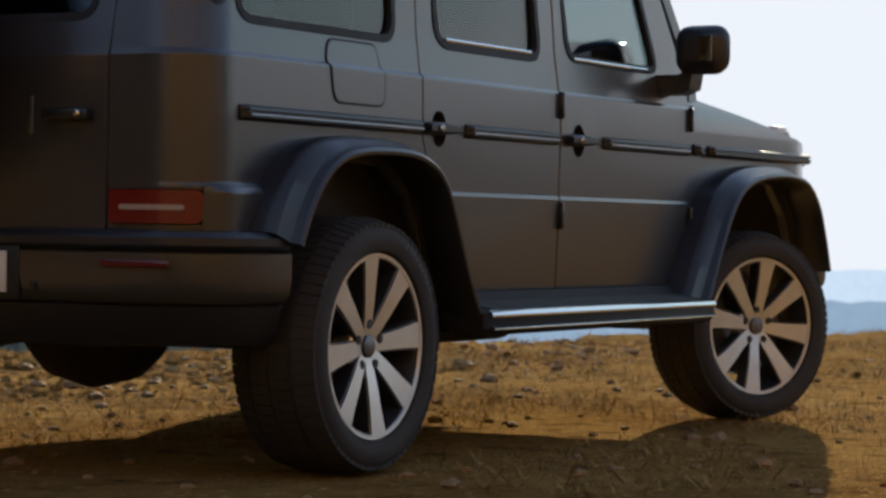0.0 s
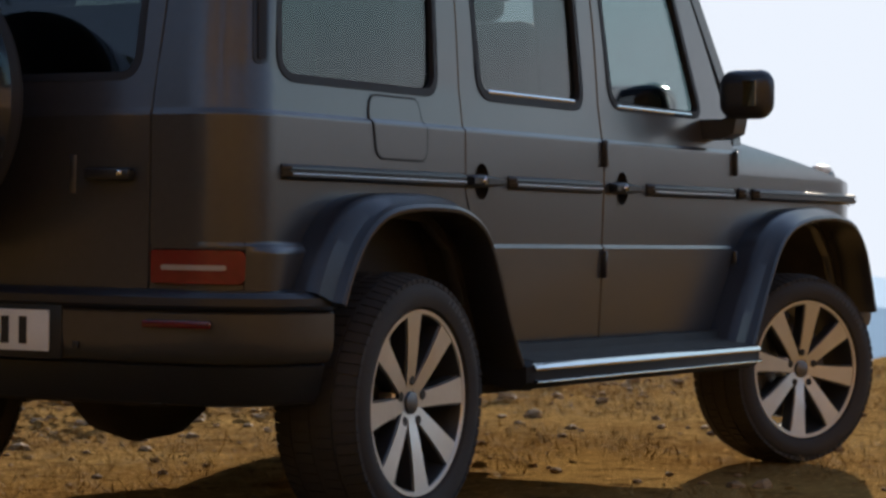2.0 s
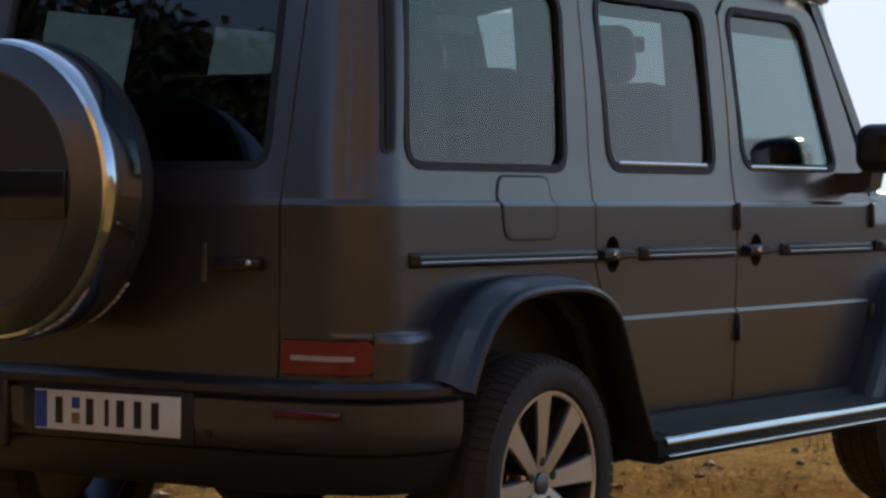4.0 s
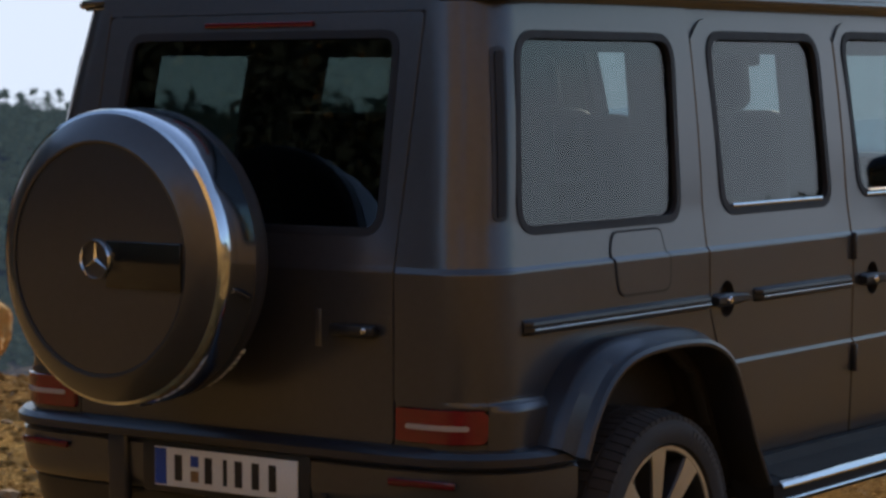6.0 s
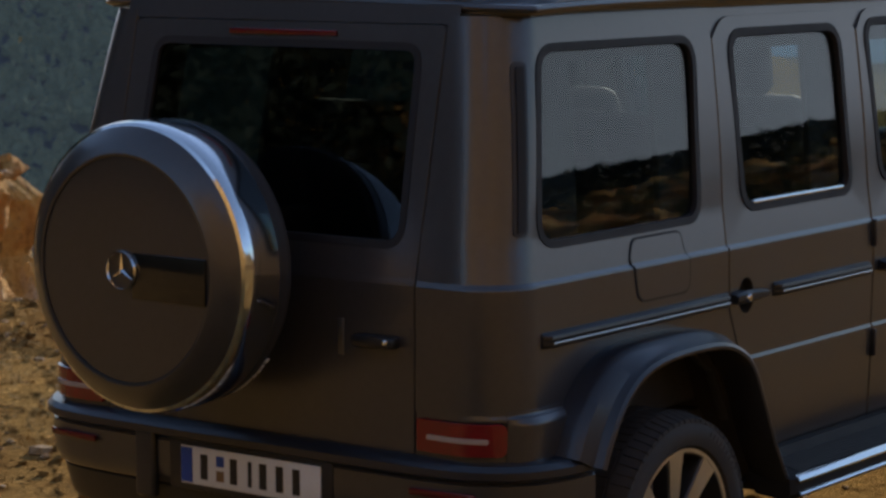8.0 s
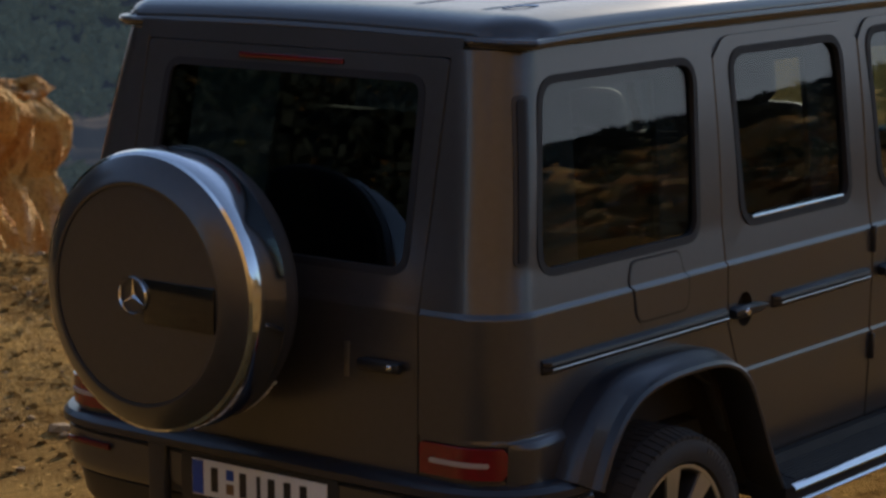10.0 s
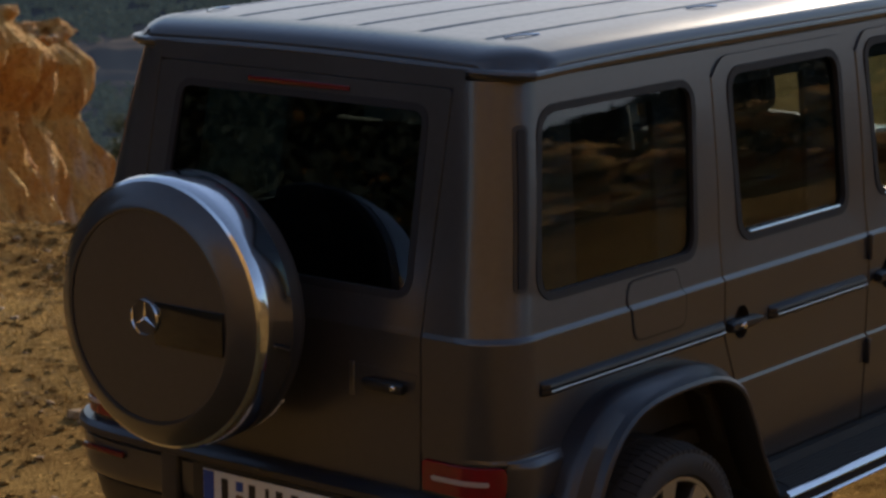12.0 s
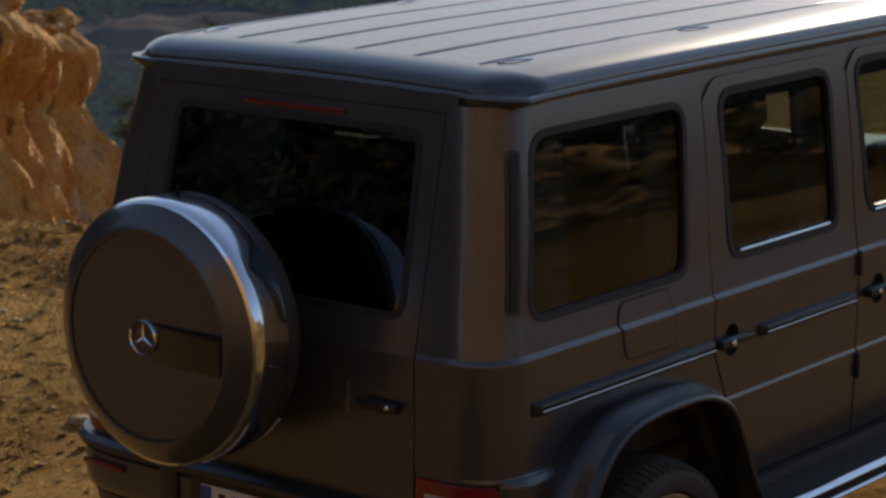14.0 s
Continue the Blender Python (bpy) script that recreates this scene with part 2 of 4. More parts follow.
def rbox(size, at=(0, 0, 0), bevel=0.01, seg=2, turn=None):
    bm = bmesh.new()
    bmesh.ops.create_cube(bm, size=1)
    bmesh.ops.scale(bm, vec=size, verts=bm.verts)
    if bevel:
        bmesh.ops.bevel(bm, geom=bm.edges[:], offset=bevel, segments=seg, affect="EDGES", profile=0.5)
    if turn:
        bmesh.ops.rotate(bm, cent=(0, 0, 0), matrix=Euler([radians(a) for a in turn]).to_matrix(), verts=bm.verts)
    bmesh.ops.translate(bm, vec=at, verts=bm.verts)
    return bm


def skin(rows, close_u=False, close_v=False, cap=False):
    """Quads over a grid of points, row by row."""
    verts = [tuple(p) for row in rows for p in row]
    w, h, faces = len(rows[0]), len(rows), []
    for i in range(h if close_v else h - 1):
        for j in range(w if close_u else w - 1):
            a, b = i * w + j, i * w + (j + 1) % w
            c, d = ((i + 1) % h) * w + (j + 1) % w, ((i + 1) % h) * w + j
            faces.append((a, b, c, d))
    if cap:
        faces.append(tuple(range(w))[::-1])
        faces.append(tuple((h - 1) * w + j for j in range(w)))
    return verts, faces


def revolve(profile, seg=64, closed=True):
    """Turns (radius, y) points about the y axis."""
    rows = [[(r * math.cos(2 * math.pi * k / seg), y, r * math.sin(2 * math.pi * k / seg)) for r, y in profile] for k in range(seg)]
    return skin(rows, close_u=closed, close_v=True)


def smooth_path(pts, steps=6):
    """Points on a Catmull-Rom curve through pts."""
    p = [Vector(q) for q in pts]
    out = []
    for i in range(len(p) - 1):
        a, b, c, d = p[max(i - 1, 0)], p[i], p[i + 1], p[min(i + 2, len(p) - 1)]
        for s in range(steps):
            t = s / steps
            out.append(0.5 * (2 * b + (c - a) * t + (2 * a - 5 * b + 4 * c - d) * t * t + (3 * b - a - 3 * c + d) * t ** 3))
    return out + [p[-1]]


def tube(pts, radius, seg=10):
    rows = []
    for i, p in enumerate(pts):
        p = Vector(p)
        ahead = (Vector(pts[min(i + 1, len(pts) - 1)]) - Vector(pts[max(i - 1, 0)])).normalized()
        side = ahead.cross((0, 0, 1))
        side = side.normalized() if side.length > 1e-4 else Vector((1, 0, 0))
        up = side.cross(ahead)
        r = radius[i] if isinstance(radius, (list, tuple)) else radius
        rows.append([p + r * (side * math.cos(2 * math.pi * k / seg) + up * math.sin(2 * math.pi * k / seg)) for k in range(seg)])
    return skin(rows, close_u=True, cap=True)


def rounded(pts, radii, steps=5):
    """A closed outline with its corners rounded."""
    out, n = [], len(pts)
    for i in range(n):
        p, a, b = (Vector(pts[k % n]) for k in (i, i - 1, i + 1))
        r = radii[i] if isinstance(radii, (list, tuple)) else radii
        if r <= 0:
            out.append(tuple(p))
            continue
        da, db = (a - p), (b - p)
        cut = min(r, da.length * 0.48, db.length * 0.48)
        s, e = p + da.normalized() * cut, p + db.normalized() * cut
        for k in range(steps + 1):
            t = k / steps
            out.append(tuple((1 - t) ** 2 * s + 2 * t * (1 - t) * p + t * t * e))
    return out


def grown(outline, by):
    """An outline moved outwards (or inwards for less than nothing)."""
    p = [Vector(q) for q in outline]
    n = len(p)
    area = sum(p[i].x * p[(i + 1) % n].y - p[(i + 1) % n].x * p[i].y for i in range(n))
    sign = 1 if area > 0 else -1
    out = []
    for i in range(n):
        d = (p[(i + 1) % n] - p[i - 1]).normalized()
        out.append(tuple(p[i] + Vector((d.y, -d.x)) * by * sign))
    return out


def panel(outline, holes, fmap, thick, us=(), vs=(), outer=0.0):
    """A sheet with holes, cut along lines u and v, laid on a surface fmap(u, v, depth), with thickness."""
    bm = bmesh.new()
    edges = []
    for loop in (outline, *holes):
        vl = [bm.verts.new((q[0], q[1], 0)) for q in loop]
        edges += [bm.edges.new((vl[i], vl[(i + 1) % len(vl)])) for i in range(len(vl))]
    bmesh.ops.triangle_fill(bm, use_beauty=True, use_dissolve=False, edges=edges, normal=(0, 0, 1))
    for axis, cuts in ((0, us), (1, vs)):
        for c in cuts:
            co, no = [0, 0, 0], [0, 0, 0]
            co[axis], no[axis] = c, 1
            bmesh.ops.bisect_plane(bm, geom=bm.verts[:] + bm.edges[:] + bm.faces[:], plane_co=co, plane_no=no, dist=1e-5)
    bm.verts.index_update()
    n = len(bm.verts)
    uv = [(v.co.x, v.co.y) for v in bm.verts]
    faces = [[v.index for v in (f.verts if f.normal.z >= 0 else reversed(f.verts))] for f in bm.faces]
    rim = []
    for e in bm.edges:
        if len(e.link_faces) == 1:
            f = e.link_faces[0]
            loop = [v.index for v in f.verts]
            if f.normal.z < 0:
                loop.reverse()
            a, b = e.verts[0].index, e.verts[1].index
            if loop[(loop.index(a) + 1) % len(loop)] != b:
                a, b = b, a
            rim.append((a, b))
    bm.free()
    verts = [fmap(u, v, outer) for u, v in uv] + [fmap(u, v, outer + thick) for u, v in uv]
    allf = faces + [[i + n for i in reversed(f)] for f in faces]
    normals, e = [], 1e-3
    for u, v in uv:
        du = Vector(fmap(u + e, v, outer)) - Vector(fmap(u - e, v, outer))
        dv = Vector(fmap(u, v + e, outer)) - Vector(fmap(u, v - e, outer))
        normals.append(du.cross(dv).normalized())
    normals += [-q for q in normals]
    for a, b in rim:
        i = len(verts)
        quad = [verts[b], verts[a], verts[a + n], verts[b + n]]
        verts += quad
        allf.append((i, i + 1, i + 2, i + 3))
        m = (Vector(quad[1]) - Vector(quad[0])).cross(Vector(quad[3]) - Vector(quad[0])).normalized()
        normals += [(m * 0.6 + normals[b] * 0.4).normalized(), (m * 0.6 + normals[a] * 0.4).normalized(), m, m]
    return verts, allf, normals


def band(inner, outer_loop, fmap, d0, d1):
    """A ring between two outlines of equal count, from depth d0 to d1, as a seal round a pane."""
    rows = [[fmap(u, v, d1) for u, v in outer_loop], [fmap(u, v, d0) for u, v in outer_loop],
            [fmap(u, v, d0) for u, v in inner], [fmap(u, v, d1) for u, v in inner]]
    return skin(rows, close_u=True, close_v=True)


def flipped(mesh):
    out = [(x, -y, z) for x, y, z in mesh[0]], [tuple(reversed(f)) for f in mesh[1]]
    return (*out, [(x, -y, z) for x, y, z in mesh[2]]) if len(mesh) == 3 else out


# ---- the terrain ----
EDGE = [(-400, 1400), (-60, 200), (-14, 42), (-4, 14), (2, 8.2), (3.6, 6.3), (4.8, 4.6), (5.8, 3.8), (7.5, 3.1), (10.2, 3.2), (12.5, 2.4), (15, 2.0), (30, -2), (100, -8), (600, -50)]
EX, EY = [p[0] for p in EDGE], [p[1] for p in EDGE]


def beyond(x, y):
    """Metres past the plateau's rim, 0 on the plateau."""
    if y <= np.interp(x, EX, EY):
        return 0.0
    best = 1e9
    for (ax, ay), (bx, by) in zip(EDGE, EDGE[1:]):
        dx, dy = bx - ax, by - ay
        k = min(1, max(0, ((x - ax) * dx + (y - ay) * dy) / (dx * dx + dy * dy)))
        best = min(best, math.hypot(x - ax - k * dx, y - ay - k * dy))
    return best


def ease(a, b, v):
    t = min(1, max(0, (v - a) / (b - a)))
    return t * t * (3 - 2 * t)


def height(x, y):
    r, az = math.hypot(x - 1, y), math.degrees(math.atan2(y, x - 1))
    n1 = noise.noise((x * 0.35, y * 0.35, 0.0))
    n2 = noise.noise((x * 1.7, y * 1.7, 3.0))
    n3 = noise.noise((x * 6.0, y * 6.0, 7.0))
    calm = ease(1.6, 4.5, abs(math.hypot((x - 1.45) * 0.45, y)) + 0.6)
    z = (0.05 * n1 + 0.03 * n2) * calm + (0.012 + 0.022 * ease(2.2, 4.5, r)) * n3 * (0.4 + 0.6 * calm) + 0.004
    d = beyond(x, y)
    if d > 0:
        fall = -0.28 * min(d, 3) - 0.5 * max(0, min(d, 22) - 3) - 0.17 * max(0, min(d, 240) - 22)
        far = -48 + 3 * noise.noise((x * 0.01, y * 0.01, 1))
        z += max(fall, far) + ease(2, 12, d) * (0.5 * n1 + 1.2 * noise.noise((x * 0.09, y * 0.09, 5)))
        hill = ease(24, 36, az) * ease(430, 760, r) * (1 - 0.8 * ease(775, 1000, r)) * (40.5 + 5 * noise.noise((az * 0.4, r * 0.004, 2)))
        z += hill + ease(62, 74, az) * (1 - ease(150, 178, az)) * ease(60, 170, r) * 75
        z -= 0.03 * max(0, r - 900) * (1 - ease(24, 36, az)) * 0.3
    else:
        side = 1 - ease(-25, -6, az) if az > -90 else 1.0
        if az > 90:
            side = ease(100, 130, az)
        bank = ease(16, 48, r + 3 * n1) * (1.6 + 1.3 * noise.noise((x * 0.10, y * 0.10, 9)) + 0.6 * n1 + 0.3 * n2)
        slope = ease(60, 260, r) * (8.5 + 4 * noise.noise((az * 0.09, 0, 4))) * (1 + 5.0 * (1 - ease(-82, -46, az)) + 11.0 * (1 - ease(-112, -76, az)))
        z += side * (bank + slope) + ease(98, 118, az) * (1 - ease(165, 178, az)) * ease(24, 110, r) * 34
    return z


# the sheet: rings that widen outwards, rays that crowd where the camera looks
rings = [0.18 * k for k in range(70)]
while rings[-1] < 4600:
    rings.append(rings[-1] * 1.045 + 0.1)
azs = list(np.arange(-180, 0, 3.0)) + list(np.arange(0, 70, 0.7)) + list(np.arange(70, 180, 2.5))
rows = []
for r in rings[1:]:
    rows.append([(1 + r * math.cos(radians(a)), r * math.sin(radians(a)), height(1 + r * math.cos(radians(a)), r * math.sin(radians(a)))) for a in azs])
gv, gf = skin(rows, close_u=True)
gv.append((1, 0, height(1, 0)))
gf += [(len(gv) - 1, j, (j + 1) % len(azs)) for j in range(len(azs))]
ground = part("ground", (gv, gf), earth, smooth=180)
tagged(ground, "dry trampled brown ground with straw and bare soil", "ground", kind="structure")


def ridge(name, r, base, top, a0, a1, mat, label, seed):
    rows = []
    for k in range(241):
        a = radians(a0 + (a1 - a0) * k / 240)
        z = top + r * 0.006 * noise.noise((k * 0.05, seed, 0)) + r * 0.0014 * noise.noise((k * 0.5, seed, 4))
        rows.append([(r * math.cos(a), r * math.sin(a), base), (1.01 * r * math.cos(a), 1.01 * r * math.sin(a), z),
                     (1.3 * r * math.cos(a), 1.3 * r * math.sin(a), base)])
    return tagged(part(name, skin(rows), mat, smooth=180), label, "hills", kind="structure")


cover = []
for i in range(64):
    r = 100 * 1.034 ** i
    line = []
    for k in range(150):
        a = radians(34 + 0.18 * k)
        x, y = 1 + r * math.cos(a), r * math.sin(a)
        line.append((x, y, height(x, y) + 0.15 + 0.0016 * r * (1 + noise.noise((x * 0.06, y * 0.06, 12)) + 0.7 * noise.noise((x * 0.2, y * 0.2, 14)))))
    cover.append(line)

ridge("backdrop_near_ridge", 1150, -150, -22, -12, 44, haze_near, "wooded ridge across the valley, its blue haze painted in", 3.0)
ridge("backdrop_far_ridge", 2500, -260, -17, -14, 50, haze_far, "ridge on the horizon, its pale haze painted in", 8.0)

# a bare ochre bank on the far side of the track
brow = []
for i in range(46):
    r = 21 + 0.8 * i
    line = []
    for k in range(150):
        a = radians(-80 + 0.5 * k)
        x, y = 1 + r * math.cos(a), r * math.sin(a)
        lump = 0.8 * noise.noise((x * 0.22, y * 0.22, 1)) + 0.5 * abs(noise.noise((x * 0.6, y * 0.6, 2))) + 0.25 * noise.noise((x * 1.6, y * 1.6, 6))
        line.append((x, y, height(x, y) - 0.25 + (0.9 + lump) * ease(0, 9, i) * ease(0, 6, min(k, 149 - k)) * (1 - ease(36, 45, i))))
    brow.append(line)

# the ochre rock face across the dip: a broken wall that runs away from the track and turns a corner
WALL = Vector((math.cos(radians(38)), math.sin(radians(38)), 0))
OUT = Vector((WALL.y, -WALL.x, 0))
END = Vector((16.68, 19.18, 0))


def rock_point(s, v):
    top = -1.05 + 0.16 * max(0, s) + 0.25 * noise.noise((s * 0.8, 0, 3))
    z = -8.5 + (top + 8.5) * v
    below = top - z
    lean = float(np.interp(below, [0, 0.25, 0.6, 0.95, 1.5, 2.4, 4, 7], [-0.12, 0.12, 0.05, -0.22, 0.02, 0.30, 0.75, 1.4]))
    if s >= 0:
        p, n = END - WALL * s, OUT
    else:
        a = min(math.pi * 0.9, -s / 0.9)
        n = OUT * math.cos(a) + WALL * math.sin(a)
        p = END - OUT * 0.9 + n * 0.9 - OUT * max(0, -s - 0.9 * math.pi * 0.9)
    q = p + Vector((0, 0, z))
    k = 0.5 * noise.noise((q.x * 0.45, q.y * 0.45, q.z * 0.4)) + 0.42 * noise.noise((q.x * 1.1, q.y * 1.1, q.z * 0.4)) \
        + (0.3 - abs(noise.noise((q.x * 2.0, q.y * 2.0, q.z * 0.45)))) * 0.5 + (0.3 - abs(noise.noise((q.x * 4.5, q.y * 4.5, q.z * 0.9 + s * 0.4)))) * 0.16 \
        + 0.05 * noise.noise((q.x * 10, q.y * 10, q.z * 5)) - 0.16 * noise.ridged_multi_fractal((q.x * 1.3 + q.z * 0.4, q.y * 1.3, q.z * 0.8), 0.9, 2.1, 4, 0.9, 1.8) + 0.16
    return q + n * (lean + k * min(1, 0.35 + below))


steps = [-4.5 + 0.09 * k for k in range(50)] + [0.06 * k for k in range(150)] + [9.0 + 0.4 * k for k in range(20)]
crows = [[rock_point(s, i / 119) for s in steps] for i in range(120)]
for i in range(16):
    k = (i + 1) / 16
    crows.append([p - OUT * 5.0 * k * k + Vector((0, 0, 0.5 * k + 0.25 * noise.noise((p.x, p.y, k * 3)))) for p in crows[119]])
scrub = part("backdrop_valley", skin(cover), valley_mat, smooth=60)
tagged(scrub, "dark valley floor and wooded slope, haze painted as faint glow", "valley", kind="structure")
bank = part("earth_bank", skin(brow), rock, smooth=60)
tagged(bank, "bare ochre earth bank with broken rock", "bank", kind="structure")
cliff = new("rock_face")
cliff.location = (END.x, END.y, -8.5)
for name, r0, r1 in (("rock_foot", 0, 52), ("rock_wall", 51, 100), ("rock_overhang", 99, 120), ("rock_ledge", 119, len(crows))):
    part(name, skin([[p - cliff.location for p in row] for row in crows[r0:r1]]), rock, cliff, smooth=16)
tagged(cliff, "sunlit ochre rock face with broken ledges", "rock")


# ---- the car: x forward, y to its left, rear axle at x = 0 ----
car = new("car")
car.rotation_euler = (0, radians(-0.45), 0)
tagged(car, "dark graphite boxy off-road car parked on dry ground", "car")

SZ = [0.30, 0.5, 0.783, 0.789, 0.795, 0.97, 1.126, 1.132, 1.138, 1.25, 1.35, 1.45, 1.55, 1.65, 1.755, 1.82, 1.90]
SY = [0.80, 0.838, 0.848, 0.850, 0.843, 0.845, 0.843, 0.841, 0.833, 0.8130, 0.8024, 0.7904, 0.7772, 0.7626, 0.7458, 0.735, 0.721]
RZ = [0.30, 1.125, 1.14, 1.775, 1.9]
RX = [-0.716, -0.716, -0.710, -0.577, -0.550]
CR = 0.16


def side_y(z):
    return float(np.interp(z, SZ, SY))


def rear_x(z):
    return float(np.interp(z, RZ, RX))


def hull(u, v, d=0.0):
    """The right-hand skin: u runs forward along the side, and for small u round the rear corner; d is depth inwards."""
    y, x, r = side_y(v) - d, rear_x(v) + d, CR - d
    over = rear_x(v) + CR - u
    if over <= 0:
        return (u, -y, v)
    th = over / CR
    if th < math.pi / 2:
        return (x + r - r * math.sin(th), -(y - r + r * math.cos(th)), v)
    return (x, -(y - r - (over - CR * math.pi / 2)), v)


def u_at_rear(y, z):
    """The u at which the skin meets the rear face at that y."""
    return rear_x(z) + CR - CR * math.pi / 2 - (side_y(z) - CR - y)


def back(u, v, d=0.0):
    """The rear face: u is -y, v is z."""
    return (rear_x(v) + d, -u, v)


def both(name, mesh, mat, parents, label="", smooth=35):
    """The same part on the right and, mirrored, on the left."""
    if isinstance(mesh, bmesh.types.BMesh):
        mesh.verts.index_update()
        mesh = ([tuple(v.co) for v in mesh.verts], [tuple(v.index for v in f.verts) for f in mesh.faces])
    return [part(name, mesh, mat, parents[0], label, smooth), part(name, flipped(mesh), mat, parents[1], label, smooth)]


def pane_map(u, v, d=0.0):
    """As hull, with the pane's gentle curve carried straight on at its foot."""
    if v >= 1.256:
        return hull(u, v, d)
    x, y, z = hull(u, 1.256, d)
    return (x, y - 0.103 * (1.256 - v), v)


CARS = (car, car)
ZC = (0.5, 0.779, 0.783, 0.789, 0.795, 0.799, 0.97, 1.122, 1.126, 1.132, 1.138, 1.142, 1.25, 1.35, 1.45, 1.55, 1.65, 1.755)
CORNER = [-0.97 + 0.02 * k for k in range(29)]

# outlines in (x, z)
door_back = [(0.478, 1.74), (0.462, 1.46), (0.436, 1.135), (0.438, 0.95), (0.505, 0.80), (0.62, 0.62), (0.70, 0.50)]
mid = [(1.372, 1.74), (1.362, 1.45), (1.345, 1.135), (1.335, 0.80), (1.330, 0.495)]
rear_window = rounded([(-0.505, 1.232), (0.300, 1.232), (0.364, 1.742), (-0.418, 1.742)], [0.075, 0.06, 0.075, 0.075])
door_window = rounded([(0.562, 1.238), (1.232, 1.238), (1.250, 1.752), (0.572, 1.752)], [0.07, 0.06, 0.075, 0.075])
front_window = rounded([(1.448, 1.255), (2.155, 1.255), (1.985, 1.762), (1.438, 1.762)], [0.07, 0.05, 0.07, 0.07])

# rear side panel with its round corner, down to the bumper and round the wheel
arch_cut = [(0.62, 0.47), (0.44, 0.62), (0.34, 0.78), (0.22, 0.86), (-0.09, 0.875), (-0.26, 0.84), (-0.36, 0.76), (-0.42, 0.62), (-0.44, 0.50)]
zs = (0.50, 0.68, 0.90, 1.125, 1.14, 1.30, 1.50, 1.68, 1.83)
seam_u = [(u_at_rear(0.566, z), z) for z in zs]
quarter = ([(0.470, 1.83), (0.470, 1.74)] + [(x - 0.009, z) for x, z in door_back[1:]] + arch_cut + seam_u)
lamp_hole = rounded([(u_at_rear(0.574, 0.69), 0.688), (-0.655, 0.688), (-0.655, 0.780), (u_at_rear(0.574, 0.78), 0.780)], 0.012, 2)
qp = both("rear_side_panel", panel(quarter, [grown(rear_window, 0.013), lamp_hole], hull, 0.03, CORNER + [-0.41], ZC + tuple(0.55 + 0.045 * k for k in range(28))), paint, CARS)

# glass, seals
for ob, m in ((qp, 0),):
    both("side_window_seal", band(grown(rear_window, -0.008), grown(rear_window, 0.0145), hull, -0.003, 0.02), rubber, ob)
    panes = both("side_window_pane", panel(rear_window, [], pane_map, 0.004, (), (1.25, 1.3, 1.35, 1.4, 1.45, 1.5, 1.55, 1.6, 1.65, 1.7), 0.012), side_glass, ob, smooth=0)
    for p in panes:
        p.visible_shadow = False

# the slotted vent behind the rear side window
vent = rounded([(-0.600, 1.258), (-0.552, 1.258), (-0.474, 1.712), (-0.522, 1.712)], 0.022, 4)
vents = both("air_vent", panel(vent, [], hull, 0.01, CORNER, (1.4, 1.6), -0.004), black_plastic, qp, "black slotted air vent")
both("vent_ridge", panel(grown(vent, -0.012), [], hull, 0.008, CORNER, (1.4, 1.6), -0.009), rubber, vents)

# fuel flap on the right: a flap in a recessed joint
flap = rounded([(-0.062, 1.034), (0.204, 1.034), (0.206, 1.128), (0.190, 1.150), (0.186, 1.203), (-0.066, 1.203), (-0.088, 1.150), (-0.078, 1.128)], [0.035, 0.035, 0.01, 0.01, 0.03, 0.03, 0.01, 0.01], 4)
joint = part("fuel_flap_joint", band(grown(flap, -0.0005), grown(flap, 0.0065), hull, -0.0028, 0.002), rubber, qp[0])
part("fuel_flap", panel(flap, [], hull, 0.006, (0.0, 0.07, 0.14), ZC, -0.0035), paint, qp[0])

# doors
rear_door = door_back + [(0.75, 0.492)] + [(x - 0.006, z) for x, z in mid[::-1]] + [(1.366, 1.74), (1.31, 1.803), (0.545, 1.803)]
rear_door = rounded(rear_door, [0] * (len(rear_door) - 3) + [0.0, 0.05, 0.05], 4)
front_door = [(x + 0.007, z) for x, z in mid] + [(2.32, 0.495), (2.375, 0.80), (2.402, 1.135), (2.405, 1.22), (2.34, 1.35), (2.13, 1.74), (2.07, 1.805), (1.44, 1.805)]
front_door = rounded(front_door, [0] * (len(front_door) - 4) + [0.05, 0.1, 0.05, 0.05], 4)


def handle_ring(hx, r=1.0):
    """The oval edge of the recess behind a door handle."""
    return [(hx + 0.042 * r * math.cos(a), 0.982 + 0.052 * r * math.sin(a)) for a in np.arange(0, 2 * math.pi - 0.01, 2 * math.pi / 28)]


rd = both("rear_door", panel(rear_door, [grown(door_window, 0.013), handle_ring(0.530)], hull, 0.03, (), ZC), paint, CARS)
fd = both("front_door", panel(front_door, [grown(front_window, 0.013), handle_ring(1.475)], hull, 0.03, (), ZC), paint, CARS)
for doors, win, gl in ((rd, door_window, side_glass), (fd, front_window, front_glass)):
    both("window_seal", band(grown(win, -0.010), grown(win, 0.0150), hull, -0.004, 0.02), rubber, doors)
    for p in both("window_pane", panel(win, [], pane_map, 0.004, (), (1.25, 1.3, 1.35, 1.4, 1.45, 1.5, 1.55, 1.6, 1.65, 1.7), 0.014), gl, doors, smooth=0):
        p.visible_shadow = False
    x0, x1 = min(q[0] for q in win) + 0.05, max(q[0] for q in win) - 0.07
    both("window_sill_trim", tube([hull(x0, 1.252, -0.002), hull(x1, 1.252, -0.002)], 0.006, 6), chrome, doors, "polished sill trim")
